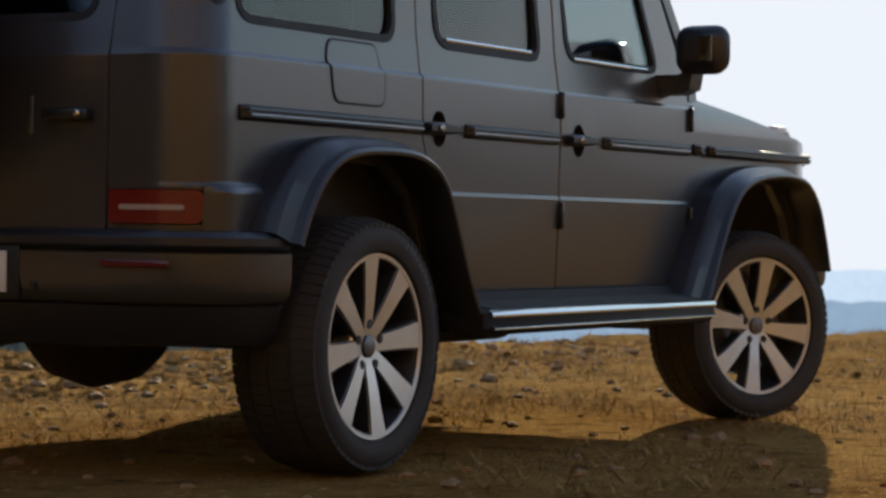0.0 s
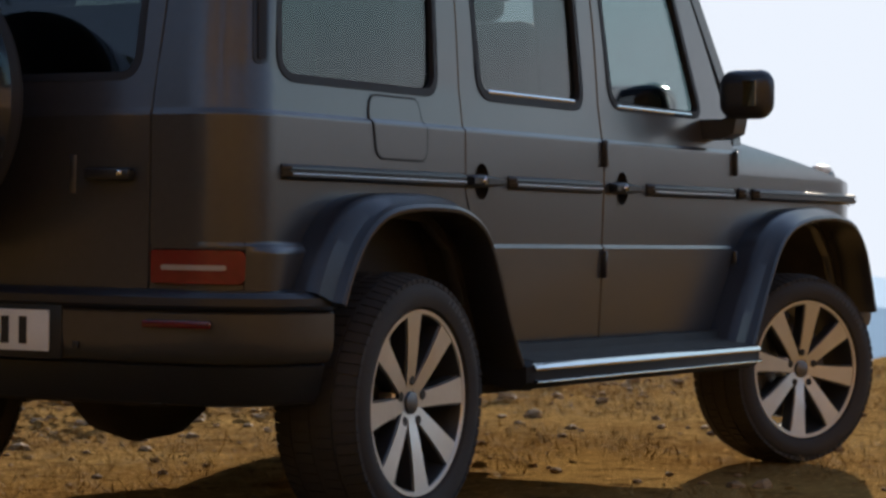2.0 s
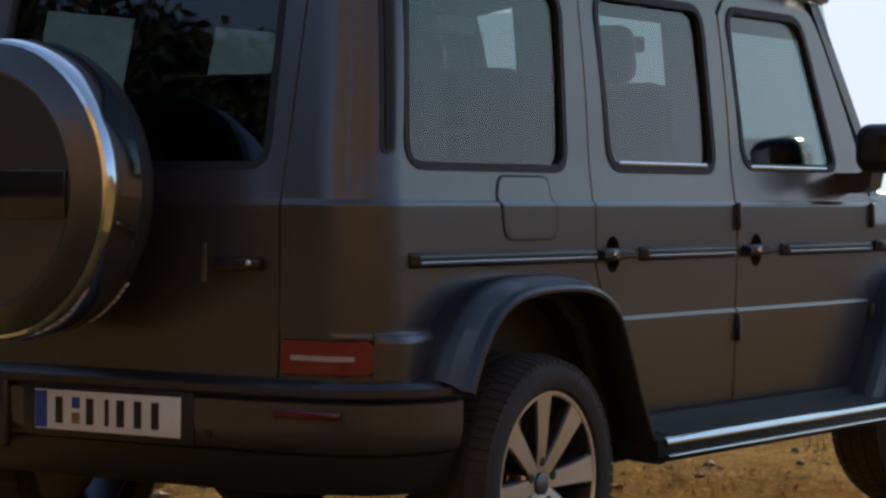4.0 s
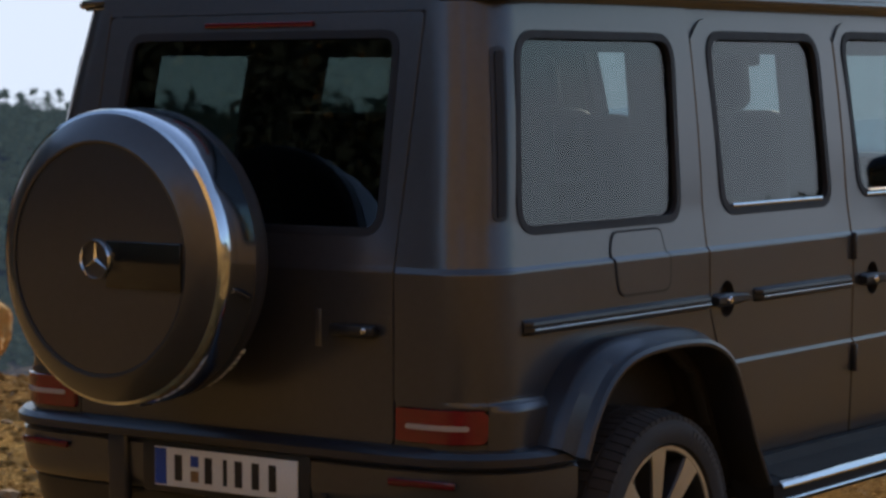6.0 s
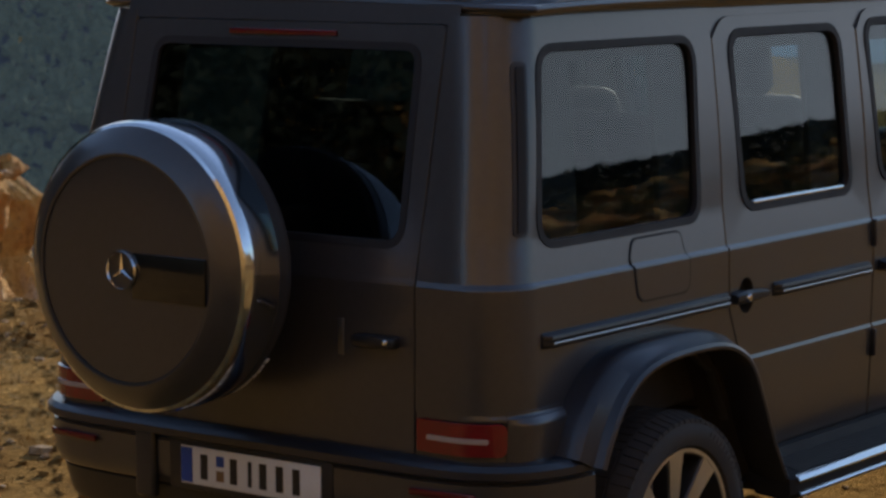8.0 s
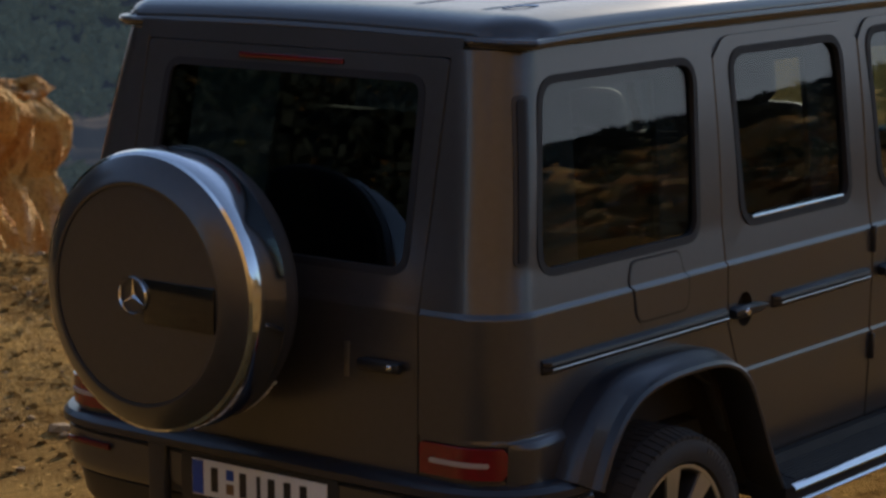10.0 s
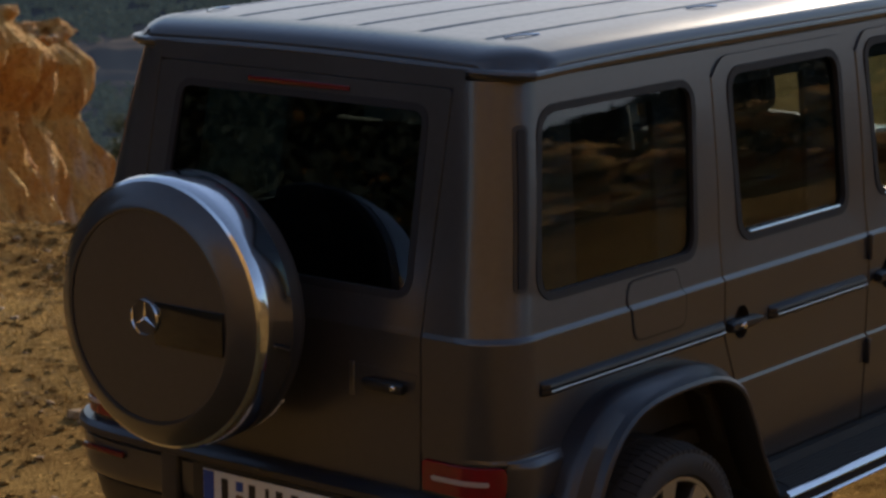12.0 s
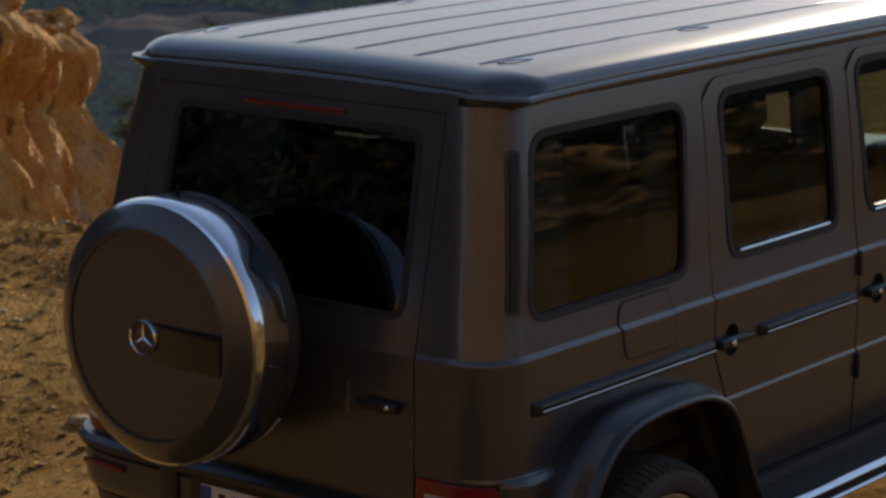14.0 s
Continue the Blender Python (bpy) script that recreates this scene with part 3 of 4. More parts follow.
# the body behind the doors' round corners
both("door_surround", panel([(0.42, 1.752), (2.06, 1.752), (2.06, 1.828), (0.42, 1.828)], [], hull, 0.02, (), (1.77, 1.79, 1.81), 0.008), paint, CARS)
for x0, x1 in ((0.445, 0.535), (1.285, 1.43)):
    both("door_pillar", panel([(x0, 1.25), (x1, 1.25), (x1, 1.752), (x0, 1.752)], [], hull, 0.015, (), (1.35, 1.45, 1.55, 1.65), 0.010), rubber, CARS)

# dark joints behind the door gaps
for pts in (door_back, mid, [(2.405, 1.22), (2.402, 1.135), (2.375, 0.80), (2.32, 0.495)]):
    rows = [[hull(x - 0.012, z, 0.012), hull(x + 0.012, z, 0.012)] for x, z in pts]
    both("door_joint", skin(rows), rubber, CARS)


def strip_profile(x0, x1, z, h=0.040, out=0.026):
    """A ribbed rubbing strip with chamfered ends."""
    prof = [(-0.5, 0.0), (-0.5, 0.55), (-0.3, 1.0), (-0.02, 1.0), (0.02, 0.72), (0.12, 0.72), (0.16, 1.0), (0.34, 0.92), (0.5, 0.45), (0.5, 0.0)]
    rows = []
    for x, k in ((x0, 0.25), (x0 + 0.018, 1.0), (x1 - 0.018, 1.0), (x1, 0.25)):
        rows.append([(x, -(side_y(z) + out * o * k - 0.001), z + h * f) for f, o in prof])
    v, f = skin(rows, cap=True)
    return v, f


strip_z = 0.982
for x0, x1, doors in ((-0.535, 0.415, qp), (0.69, 1.305, rd), (1.66, 2.365, fd)):
    s = both("rubbing_strip", strip_profile(x0, x1, strip_z), black_plastic, doors, "black ribbed rubbing strip with a bright line")
    both("strip_line", tube([(x0 + 0.02, -(side_y(strip_z) + 0.0265), strip_z - 0.005), (x1 - 0.02, -(side_y(strip_z) + 0.0265), strip_z - 0.005)], 0.0019, 6), brushed, s)

# handles: a round recess, a bar and a push button
for hx, doors in ((0.530, rd), (1.475, fd)):
    cup = [[hull(u, v, d) for u, v in handle_ring(hx, r)] for r, d in ((1.04, -0.0015), (1.0, -0.0015), (0.97, 0.012), (0.85, 0.026), (0.5, 0.031), (0.05, 0.032))]
    both("handle_recess", skin(cup, close_u=True), under_dark, doors)
    hz, yy = strip_z, side_y(strip_z)
    hd = both("door_handle", skin([[(hx + dx, -(yy + o), hz + dz * k) for dz, o in ((-0.018, 0.004), (-0.018, 0.022), (-0.008, 0.032), (0.010, 0.032), (0.018, 0.022), (0.018, 0.004))]
                                   for dx, k in ((-0.098, 0.7), (-0.085, 1.0), (-0.02, 1.05), (0.03, 0.85), (0.085, 0.6), (0.10, 0.3))], cap=True), black_plastic, doors, "black pull handle")
    both("lock_button", ([(hx - 0.042 + 0.011 * q[0], -(yy + 0.030 + 0.012 * q[1]), hz + 0.013 * q[2]) for q in revolve([(0.001, 1), (0.7, 1), (1, 0.6), (1, 0), (0.001, 0)], 16)[0]],
                         revolve([(0.001, 1), (0.7, 1), (1, 0.6), (1, 0), (0.001, 0)], 16)[1]), chrome, hd, "chrome push button")

# outside hinges
for hx, doors in ((1.338, rd), (2.392, fd)):
    for hz in (1.092, 0.735):
        m = rbox((0.017, 0.022, 0.088), (hx, -(side_y(hz) + 0.006), hz), 0.006, 2)
        both("hinge", m, flare_paint, doors)


# wheel arch flares: a narrow ledge off the body, a flat outer face and a rounded lip
def flare(pts, foot):
    """foot is the end, 0 or 1, at which the flare widens to meet the bumper or the sill."""
    p = smooth_path([(x, z, 0) for x, z in pts], 6)
    out = []
    for i, q in enumerate(p):
        d = (p[min(i + 1, len(p) - 1)] - p[max(i - 1, 0)]).normalized()
        n = Vector((-d.y, d.x, 0))
        t = i / (len(p) - 1)
        w = 0.048 + 0.040 * (1 - ease(0.05, 0.42, t if foot == 0 else 1 - t))
        out.append([(q.x + n.x * o, -y, q.y + n.y * o) for o, y in
                    ((w, 0.835), (w, 0.905), (w - 0.004, 0.926), (w - 0.014, 0.941), (0.027, 0.957), (0.023, 0.966), (0.019, 0.980), (0.009, 0.986), (0.0, 0.984), (-0.004, 0.974), (-0.004, 0.93), (0.004, 0.86), (0.03, 0.83))])
    return skin(out, close_u=True, cap=True)


rear_lip = [(-0.430, 0.635), (-0.380, 0.730), (-0.312, 0.812), (-0.220, 0.864), (-0.090, 0.886), (0.10, 0.888), (0.225, 0.870), (0.325, 0.815), (0.395, 0.705), (0.456, 0.582), (0.53, 0.46), (0.60, 0.37)]
front_lip = [(2.235, 0.37), (2.30, 0.47), (2.40, 0.63), (2.50, 0.765), (2.60, 0.838), (2.72, 0.874), (2.88, 0.892), (3.08, 0.895), (3.25, 0.868), (3.36, 0.79), (3.43, 0.675), (3.49, 0.54)]
both("wheel_arch_flare", flare(rear_lip, 0), flare_paint, CARS, "glossy black wheel arch flare")
both("wheel_arch_flare", flare(front_lip, 0), flare_paint, CARS, "glossy black wheel arch flare")


def well(pts):
    p = smooth_path([(x, z, 0) for x, z in pts], 4)
    rows = [[(q.x, -y, q.y + 0.01) for y in (0.90, 0.70, 0.52)] for q in p]
    c = sum((Vector((q.x, q.y)) for q in p), Vector((0, 0))) / len(p)
    rows2 = [[(q.x, -0.52, q.y + 0.01), (c.x, -0.52, c.y)] for q in p]
    a, b = skin(rows), skin(rows2)
    return a[0] + b[0], a[1] + [tuple(i + len(a[0]) for i in f) for f in b[1]]


for lip in (rear_lip, front_lip):
    both("wheel_well", well([(x, z) for x, z in lip]), under_dark, CARS)

# running board with bright strips
board = [(0.845, 0.44), (0.845, 0.500), (0.872, 0.498), (0.885, 0.470), (0.985, 0.450), (1.008, 0.440), (1.010, 0.395), (0.99, 0.375), (0.88, 0.385)]
rb = both("running_board", skin([[(x, -(0.86 + (y - 0.86) * k), z) for y, z in board] for x, k in ((0.545, 0.9), (0.575, 1), (2.255, 1), (2.285, 0.9))], close_u=True, cap=True), board_plastic, CARS, "black running board with bright edge strips")
for z0, h, y in ((0.440, 0.021, 1.011), (0.398, 0.012, 1.0165)):
    both("bright_strip", skin([[(x, -y + 0.012, z0 - h / 2), (x, -y - 0.003, z0 - h / 2), (x, -y - 0.004, z0 - h * 0.2), (x, -y + 0.002, z0 + h * 0.25), (x, -y + 0.012, z0 + h / 2)] for x in (0.57, 2.26)], close_u=True, cap=True), chrome, rb, "polished metal strip")
for k in range(7):
    zz = 0.4675 - k * 0.0028
    yy = 0.895 + k * 0.0135
    both("tread_rib", tube([(0.62, -yy, zz + 0.002), (2.22, -yy, zz + 0.002)], 0.0035, 6), rubber, rb)
both("sill", skin([[(x, -y, z) for y, z in ((0.72, 0.40), (0.835, 0.41), (0.842, 0.488), (0.72, 0.50))] for x in (0.56, 2.30)], close_u=True, cap=True), board_plastic, CARS)

# front wing, bonnet, nose
wing = [(2.408, 1.175), (2.408, 1.135), (2.381, 0.80), (2.326, 0.50), (2.36, 0.55), (2.52, 0.80), (2.70, 0.885), (3.05, 0.90), (3.22, 0.87), (3.36, 0.76), (3.46, 0.60), (3.69, 0.60), (3.70, 1.010), (3.675, 1.040), (3.0, 1.125), (2.56, 1.178)]


def wing_map(u, v, d=0.0):
    k = max(0.0, (u - 3.46) / 0.23)
    return (u, -(min(side_y(v), 0.835) - d - 0.05 * k * k - 0.03 * max(0, (v - 1.05) / 0.1) ** 2), v)


wg = both("front_wing", panel(wing, [], wing_map, 0.03, (2.6, 2.8, 3.0, 3.2, 3.4, 3.48, 3.56), (0.797, 0.97, 1.05, 1.09)), paint, CARS)
both("rubbing_strip", strip_profile(2.43, 2.50, 0.985), black_plastic, wg)
both("rubbing_strip", strip_profile(2.56, 3.58, 0.985), black_plastic, wg)
rows = []
for i in range(25):
    y = -0.80 + 1.6 * i / 24
    k = abs(y) / 0.80
    dome = 0.045 * (1 - k ** 6) + 0.02 * ease(0.75, 0.55, k)
    rows.append([(x, y, 1.190 - 0.125 * (x - 2.5) / 1.1 + dome - 0.06 * max(0, (x - 3.56) / 0.12) ** 2 - 0.04 * max(0, (k - 0.9) / 0.1)) for x in (2.40, 2.55, 2.8, 3.1, 3.4, 3.56, 3.62, 3.68)])
part("bonnet", skin(rows), paint, car)
both("wing_indicator", rbox((0.13, 0.055, 0.045), (3.575, -0.715, 1.098), 0.018, 3), amber_white, CARS, "clear indicator lamp on the wing")
part("nose", rbox((0.10, 1.5, 0.62), (3.62, 0, 0.80), 0.03), paint, car)
part("front_bumper", rbox((0.20, 1.78, 0.20), (3.64, 0, 0.56), 0.05, 3), flare_paint, car)

# pillars, windscreen
both("windscreen_pillar", skin([[(x + dx, -(side_y(min(z, 1.8)) + dy), z) for dx, dy in ((0.0, 0.0), (0.0, -0.05), (0.075, -0.06), (0.085, -0.02), (0.06, 0.004))]
                               for x, z in ((2.42, 1.16), (2.43, 1.26), (2.36, 1.38), (2.15, 1.74), (2.09, 1.83))], close_u=True, cap=True), paint, CARS)
ws = part("windscreen", skin([[(2.50, y, 1.20), (2.14, y, 1.84)] for y in (-0.76, -0.4, 0, 0.4, 0.76)]), front_glass, car, smooth=0)
ws.visible_shadow = False
both("gutter_beam", skin([[(x, -y, z) for y, z in ((0.66, 1.765), (0.712, 1.765), (0.722, 1.86), (0.66, 1.86))] for x in (-0.42, 2.12)], close_u=True, cap=True), paint, CARS)

# roof with long pressed grooves
GROOVES = [0.63, 0.385, 0.144, -0.085, -0.315, -0.55]


def roof_z(x, y):
    ey = 0.772 - abs(y)
    ex = x + 0.545
    e = min(ex, ey) if min(ex, ey) > 0.15 else 0.15 - math.hypot(max(0, 0.15 - ex), max(0, 0.15 - ey))
    k = min(1.0, max(0.0, 1 - e / 0.15))
    drop = 0.055 * (1 - math.sqrt(max(0.0, 1 - k ** 2.2)))
    z = 1.944 - 0.014 * (y / 0.7) ** 2 - drop - 0.02 * max(0.0, (x - 1.7) / 0.45) ** 2 - 0.012 * max(0, (0.35 - x) / 0.9) ** 2
    for g in GROOVES:
        a = abs(y - g)
        if a < 0.016:
            z -= 0.007 * (1 - (a / 0.016) ** 2) * ease(-0.42, -0.385, x) * (1 - ease(1.80, 1.85, x))
    return z


ys = sorted(set([round(-0.772 + 1.544 * k / 70, 4) for k in range(71)] + [s * (0.772 - o) for s in (-1, 1) for o in (0.0006, 0.002, 0.005, 0.009, 0.014)] + [round(g + o, 4) for g in GROOVES for o in (-0.016, -0.012, -0.006, 0, 0.006, 0.012, 0.016)]))
xs = [-0.545, -0.5444, -0.543, -0.540, -0.536, -0.53, -0.523, -0.515, -0.50, -0.48, -0.46, -0.44, -0.42, -0.40, -0.38, -0.36, -0.33, -0.30, -0.2, 0, 0.3, 0.6, 0.9, 1.2, 1.5, 1.7, 1.79, 1.82, 1.85, 1.95, 2.05, 2.15]


def roof_pt(x, y):
    # the rear edge bows and its corners are round
    k = max(0.0, abs(y) - 0.60) / 0.172
    back_off = 0.075 * k ** 2.5
    return (x + back_off * max(0, 1 - (x + 0.545) / 0.3), y, roof_z(x, y))


top = [[roof_pt(x, y) for y in ys] for x in xs]
under = [[(x, y * 0.985, z - 0.030) for x, y, z in row] for row in top]
v1, f1 = skin(top)
v2, f2 = skin(under)
w, h, n0 = len(ys), len(xs), len(v1)
rimf = []
loop = [(0, j) for j in range(w)] + [(i, w - 1) for i in range(1, h)] + [(h - 1, j) for j in range(w - 2, -1, -1)] + [(i, 0) for i in range(h - 2, 0, -1)]
for a, b in zip(loop, loop[1:] + loop[:1]):
    ia, ib = a[0] * w + a[1], b[0] * w + b[1]
    rimf.append((ia, ia + n0, ib + n0, ib))
roof = part("roof", (v1 + v2, [tuple(reversed(f)) for f in f1] + [tuple(i + n0 for i in f) for f in f2] + rimf), paint, car, smooth=50)
bmr = bmesh.new()
bmr.from_mesh(roof.data)
bmesh.ops.recalc_face_normals(bmr, faces=bmr.faces)
bmr.to_mesh(roof.data)
bmr.free()
finish(roof, 50)
rim_pts = [roof_pt(x, -0.772) for x in reversed(xs)] + [roof_pt(-0.545, y) for y in ys[1:-1]] + [roof_pt(x, 0.772) for x in xs]
part("rain_gutter", tube([(x, y, z - 0.012) for x, y, z in rim_pts], 0.012, 8), paint, roof)
for hx in (-0.33, 0.62):
    for s in (-1, 1):
        pts = smooth_path([(hx - 0.02, s * 0.575, roof_z(hx, 0.575) + 0.001), (hx + 0.0, s * 0.583, roof_z(hx, 0.58) + 0.004), (hx + 0.05, s * 0.598, roof_z(hx + .05, 0.598) + 0.005), (hx + 0.11, s * 0.603, roof_z(hx + .11, 0.603) + 0.001)], 4)
        part("roof_rail_fixing", tube(pts, 0.0032, 6), chrome, roof)
part("headlining", skin([[(x, y, 1.865 - 0.05 * (y / 0.7) ** 4) for y in (-0.7, -0.5, 0, 0.5, 0.7)] for x in (-0.42, 0.5, 1.5, 2.1)]), headliner, car)

# tailgate
gate = [(-0.560, 0.672), (0.560, 0.672), (0.560, 1.805), (-0.560, 1.805)]
gate_window = rounded([(-0.49, 1.225), (0.500, 1.225), (0.482, 1.748), (-0.47, 1.748)], [0.06, 0.06, 0.05, 0.05])
tg = part("tailgate", panel(rounded(gate, 0.02, 3), [grown(gate_window, 0.006)], back, 0.03, (), (1.12, 1.125, 1.14, 1.145, 1.3, 1.5, 1.775)), paint, car)
part("tailgate_window_seal", band(grown(gate_window, -0.012), grown(gate_window, 0.010), back, -0.002, 0.02), rubber, tg)
p = part("tailgate_pane", panel(gate_window, [], back, 0.004, (), (), 0.008), rear_glass, tg, smooth=0)
p.visible_shadow = False
part("tailgate_joint", skin([[(rear_x(z) + 0.012, y, z) for y in (-0.585, -0.545)] for z in (0.66, 1.125, 1.14, 1.775, 1.81)]), rubber, tg)
part("tailgate_joint", skin([[(rear_x(z) + 0.012, y, z) for y in (0.545, 0.585)] for z in (0.66, 1.125, 1.14, 1.775, 1.81)]), rubber, tg)
part("header_panel", skin([[(rear_x(z) + 0.002, y, z) for y in (-0.60, -0.3, 0, 0.3, 0.60)] for z in (1.808, 1.86)]), paint, car)
part("brake_light", rbox((0.012, 0.39, 0.017), (rear_x(1.777) - 0.003, 0.0, 1.777), 0.004), red_dark, tg, "dark red high brake light")
recess = rounded([(-0.56 + 0.008, 0.925), (-0.31, 0.925), (-0.31, 1.015), (-0.552, 1.015)], 0.012, 3)
part("handle_recess", panel([(-u, v) for u, v in recess][::-1], [], back, 0.004, (), (), -0.002), paint, tg)
gh = part("tailgate_handle", rbox((0.03, 0.15, 0.032), (rear_x(0.97) - 0.02, -0.445, 0.970), 0.01, 2), black_plastic, tg, "black tailgate handle")
part("lock_cylinder", rbox((0.012, 0.018, 0.018), (rear_x(0.97) - 0.036, -0.490, 0.972), 0.006, 3), chrome, gh)
part("tailgate_badge", rbox((0.004, 0.02, 0.10), (rear_x(0.97) - 0.002, -0.315, 0.97), 0.001), steel, tg)


def sweep(path, prof):
    """A section of (outward, z) carried along a plan line of (x, y)."""
    p = [Vector((*q, 0)) for q in path]
    rows = []
    for i, q in enumerate(p):
        d = (p[min(i + 1, len(p) - 1)] - p[max(i - 1, 0)]).normalized()
        n = Vector((-d.y, d.x, 0))
        rows.append([(q.x + n.x * o, q.y + n.y * o, z) for o, z in prof])
    return skin(rows, close_u=True, cap=True)


# rear bumper round the corners
half = [(-0.40, 0.900), (-0.50, 0.888), (-0.585, 0.862), (-0.645, 0.820), (-0.690, 0.755), (-0.712, 0.66), (-0.722, 0.50), (-0.725, 0.0)]
plan = [(x, -y) for x, y in half] + [(x, y) for x, y in half[-2::-1]]
plan = [tuple(q)[:2] for q in smooth_path([(x, y, 0) for x, y in plan], 4)]
bp_ = part("rear_bumper", sweep(plan, [(-0.05, 0.486), (0.006, 0.487), (0.018, 0.497), (0.026, 0.520), (0.030, 0.550), (0.030, 0.615), (0.018, 0.626), (-0.05, 0.626)]), paint, car, "graphite rear bumper with black top and skirt")
part("bumper_top", sweep(plan, [(-0.05, 0.622), (0.028, 0.624), (0.048, 0.636), (0.048, 0.656), (0.034, 0.670), (0.0, 0.676), (-0.05, 0.676)]), flare_paint, bp_, "black bumper step")
part("bumper_skirt", sweep(plan, [(-0.06, 0.375), (-0.035, 0.380), (-0.018, 0.405), (0.000, 0.478), (-0.006, 0.484), (-0.06, 0.484)]), black_plastic, bp_)
for s in (-1, 1):
    part("bumper_reflector", rbox((0.012, 0.20, 0.020), (-0.748, s * 0.675, 0.588), 0.005, 2, (0, 0, s * -6)), red_dark, bp_, "dark red reflector strip")
part("sensor", rbox((0.006, 0.02, 0.02), (-0.755, -0.36, 0.525), 0.002), black_plastic, bp_)
part("plate_recess", rbox((0.012, 0.60, 0.155), (-0.753, -0.015, 0.563), 0.006, 2), black_plastic, bp_)
part("tow_cover", rbox((0.030, 0.075, 0.20), (-0.755, 0.375, 0.545), 0.012, 3), flare_paint, bp_)
plate = part("number_plate", rbox((0.006, 0.512, 0.108), (-0.763, 0.008, 0.560), 0.002, 2), plate_white, car, "white number plate with a blue band and plain dark bars")
part("blue_band", rbox((0.002, 0.042, 0.100), (-0.7665, 0.240, 0.560), 0), plate_blue, plate)
for y, wd, hh, zo in ((0.170, 0.042, 0.072, 0), (0.060, 0.042, 0.072, 0), (0.0, 0.022, 0.072, 0), (-0.048, 0.042, 0.072, 0), (-0.108, 0.042, 0.072, 0), (-0.168, 0.042, 0.072, 0)):
    part("plate_bar", rbox((0.002, wd * 0.62, hh), (-0.7665, y + 0.005, 0.560 + zo), 0), plate_black, plate)
part("plate_seal", rbox((0.002, 0.028, 0.030), (-0.7665, 0.115, 0.582), 0), plate_blue, plate)
part("plate_seal", rbox((0.002, 0.028, 0.030), (-0.7665, 0.115, 0.540), 0), stone_mat, plate)

plate.location.y = -0.03

# tail lamps set into the rear corner
lamp = rounded([(u_at_rear(0.578, 0.69), 0.691), (-0.659, 0.691), (-0.659, 0.777), (u_at_rear(0.578, 0.78), 0.777)], [0.008, 0.02, 0.02, 0.008], 3)
lm = both("tail_lamp", panel(lamp, [], hull, 0.03, CORNER, (), -0.012), red_lens, CARS, "red tail lamp with a pale light bar")
u0, u1 = u_at_rear(0.612, 0.73), -0.705
bar = rounded([(u0, 0.726), (u1, 0.726), (u1, 0.739), (u0, 0.739)], 0.006, 2)
both("light_bar", panel(bar, [], hull, 0.006, CORNER, (), -0.0165), white_lens, lm)


def shoulder(u, v, d=0.0):
    """The body swells out under a ledge between the lamp and the wheel arch."""
    return hull(u, v, d - 0.022 * ease(-0.675, -0.585, u) * (1 - ease(0.772, 0.800, v)))


both("rear_shoulder", panel([(-0.657, 0.675), (-0.43, 0.675), (-0.43, 0.806), (-0.657, 0.806)], [], shoulder, 0.02,
                            CORNER + [-0.65, -0.63, -0.61, -0.59, -0.57], (0.768, 0.774, 0.78, 0.786, 0.792, 0.798, 0.802), -0.003), paint, qp)

# spare wheel in its cover
SPY, SPZ = 0.112, 1.158
spare = part("spare_wheel", revolve([(0.05, 0.0), (0.34, 0.0), (0.378, -0.02), (0.386, -0.05), (0.386, -0.17), (0.37, -0.215), (0.30, -0.225), (0.05, -0.225)], 96), tyre_rubber, car, "spare wheel in a graphite cover with a bright ring")
spare.location, spare.rotation_euler = (-0.845, SPY, SPZ), (0, 0, radians(-90))
part("cover_rim", revolve([(0.376, -0.040), (0.391, -0.046), (0.393, -0.066), (0.392, -0.088), (0.382, -0.092), (0.376, -0.08)], 128), paint, spare)
part("bright_ring", revolve([(0.378, -0.084), (0.3945, -0.086), (0.3965, -0.100), (0.3965, -0.180), (0.3955, -0.200), (0.390, -0.217), (0.381, -0.222), (0.376, -0.214)], 128), chrome, spare, "chrome ring")
part("cover_bevel", revolve([(0.382, -0.208), (0.381, -0.222), (0.374, -0.230), (0.322, -0.262), (0.312, -0.266), (0.304, -0.264), (0.304, -0.21)], 128), paint, spare)
disc = part("cover_face", revolve([(0.0005, -0.266), (0.15, -0.2655), (0.27, -0.2625), (0.303, -0.260), (0.303, -0.23), (0.0005, -0.23)], 128), paint, spare)
part("badge_panel", rbox((0.262, 0.012, 0.125), (0.165, -0.2640, -0.012), 0.004, 2), gloss_black, disc, "glossy black panel")
emb = part("emblem_ring", ([(0.053 * x / 1.0, -0.272 + y, 0.053 * z) for x, y, z in revolve([(0.90, 0.0), (0.95, -0.006), (1.0, 0.0), (0.95, 0.004)], 40)[0]], revolve([(0.90, 0.0), (0.95, -0.006), (1.0, 0.0), (0.95, 0.004)], 40)[1]), chrome, disc)
for k in range(3):
    a = radians(90 + 120 * k)
    tip = Vector((0.049 * math.cos(a), -0.272, 0.049 * math.sin(a)))
    sd = Vector((-math.sin(a), 0, math.cos(a))) * 0.007
    part("emblem_bar", ([tuple(sd + Vector((0, -0.272, 0))), tuple(-sd + Vector((0, -0.272, 0))), tuple(tip), (0, -0.279, 0)], [(0, 2, 3), (3, 2, 1), (0, 3, 1), (0, 1, 2)]), chrome, emb, smooth=0)
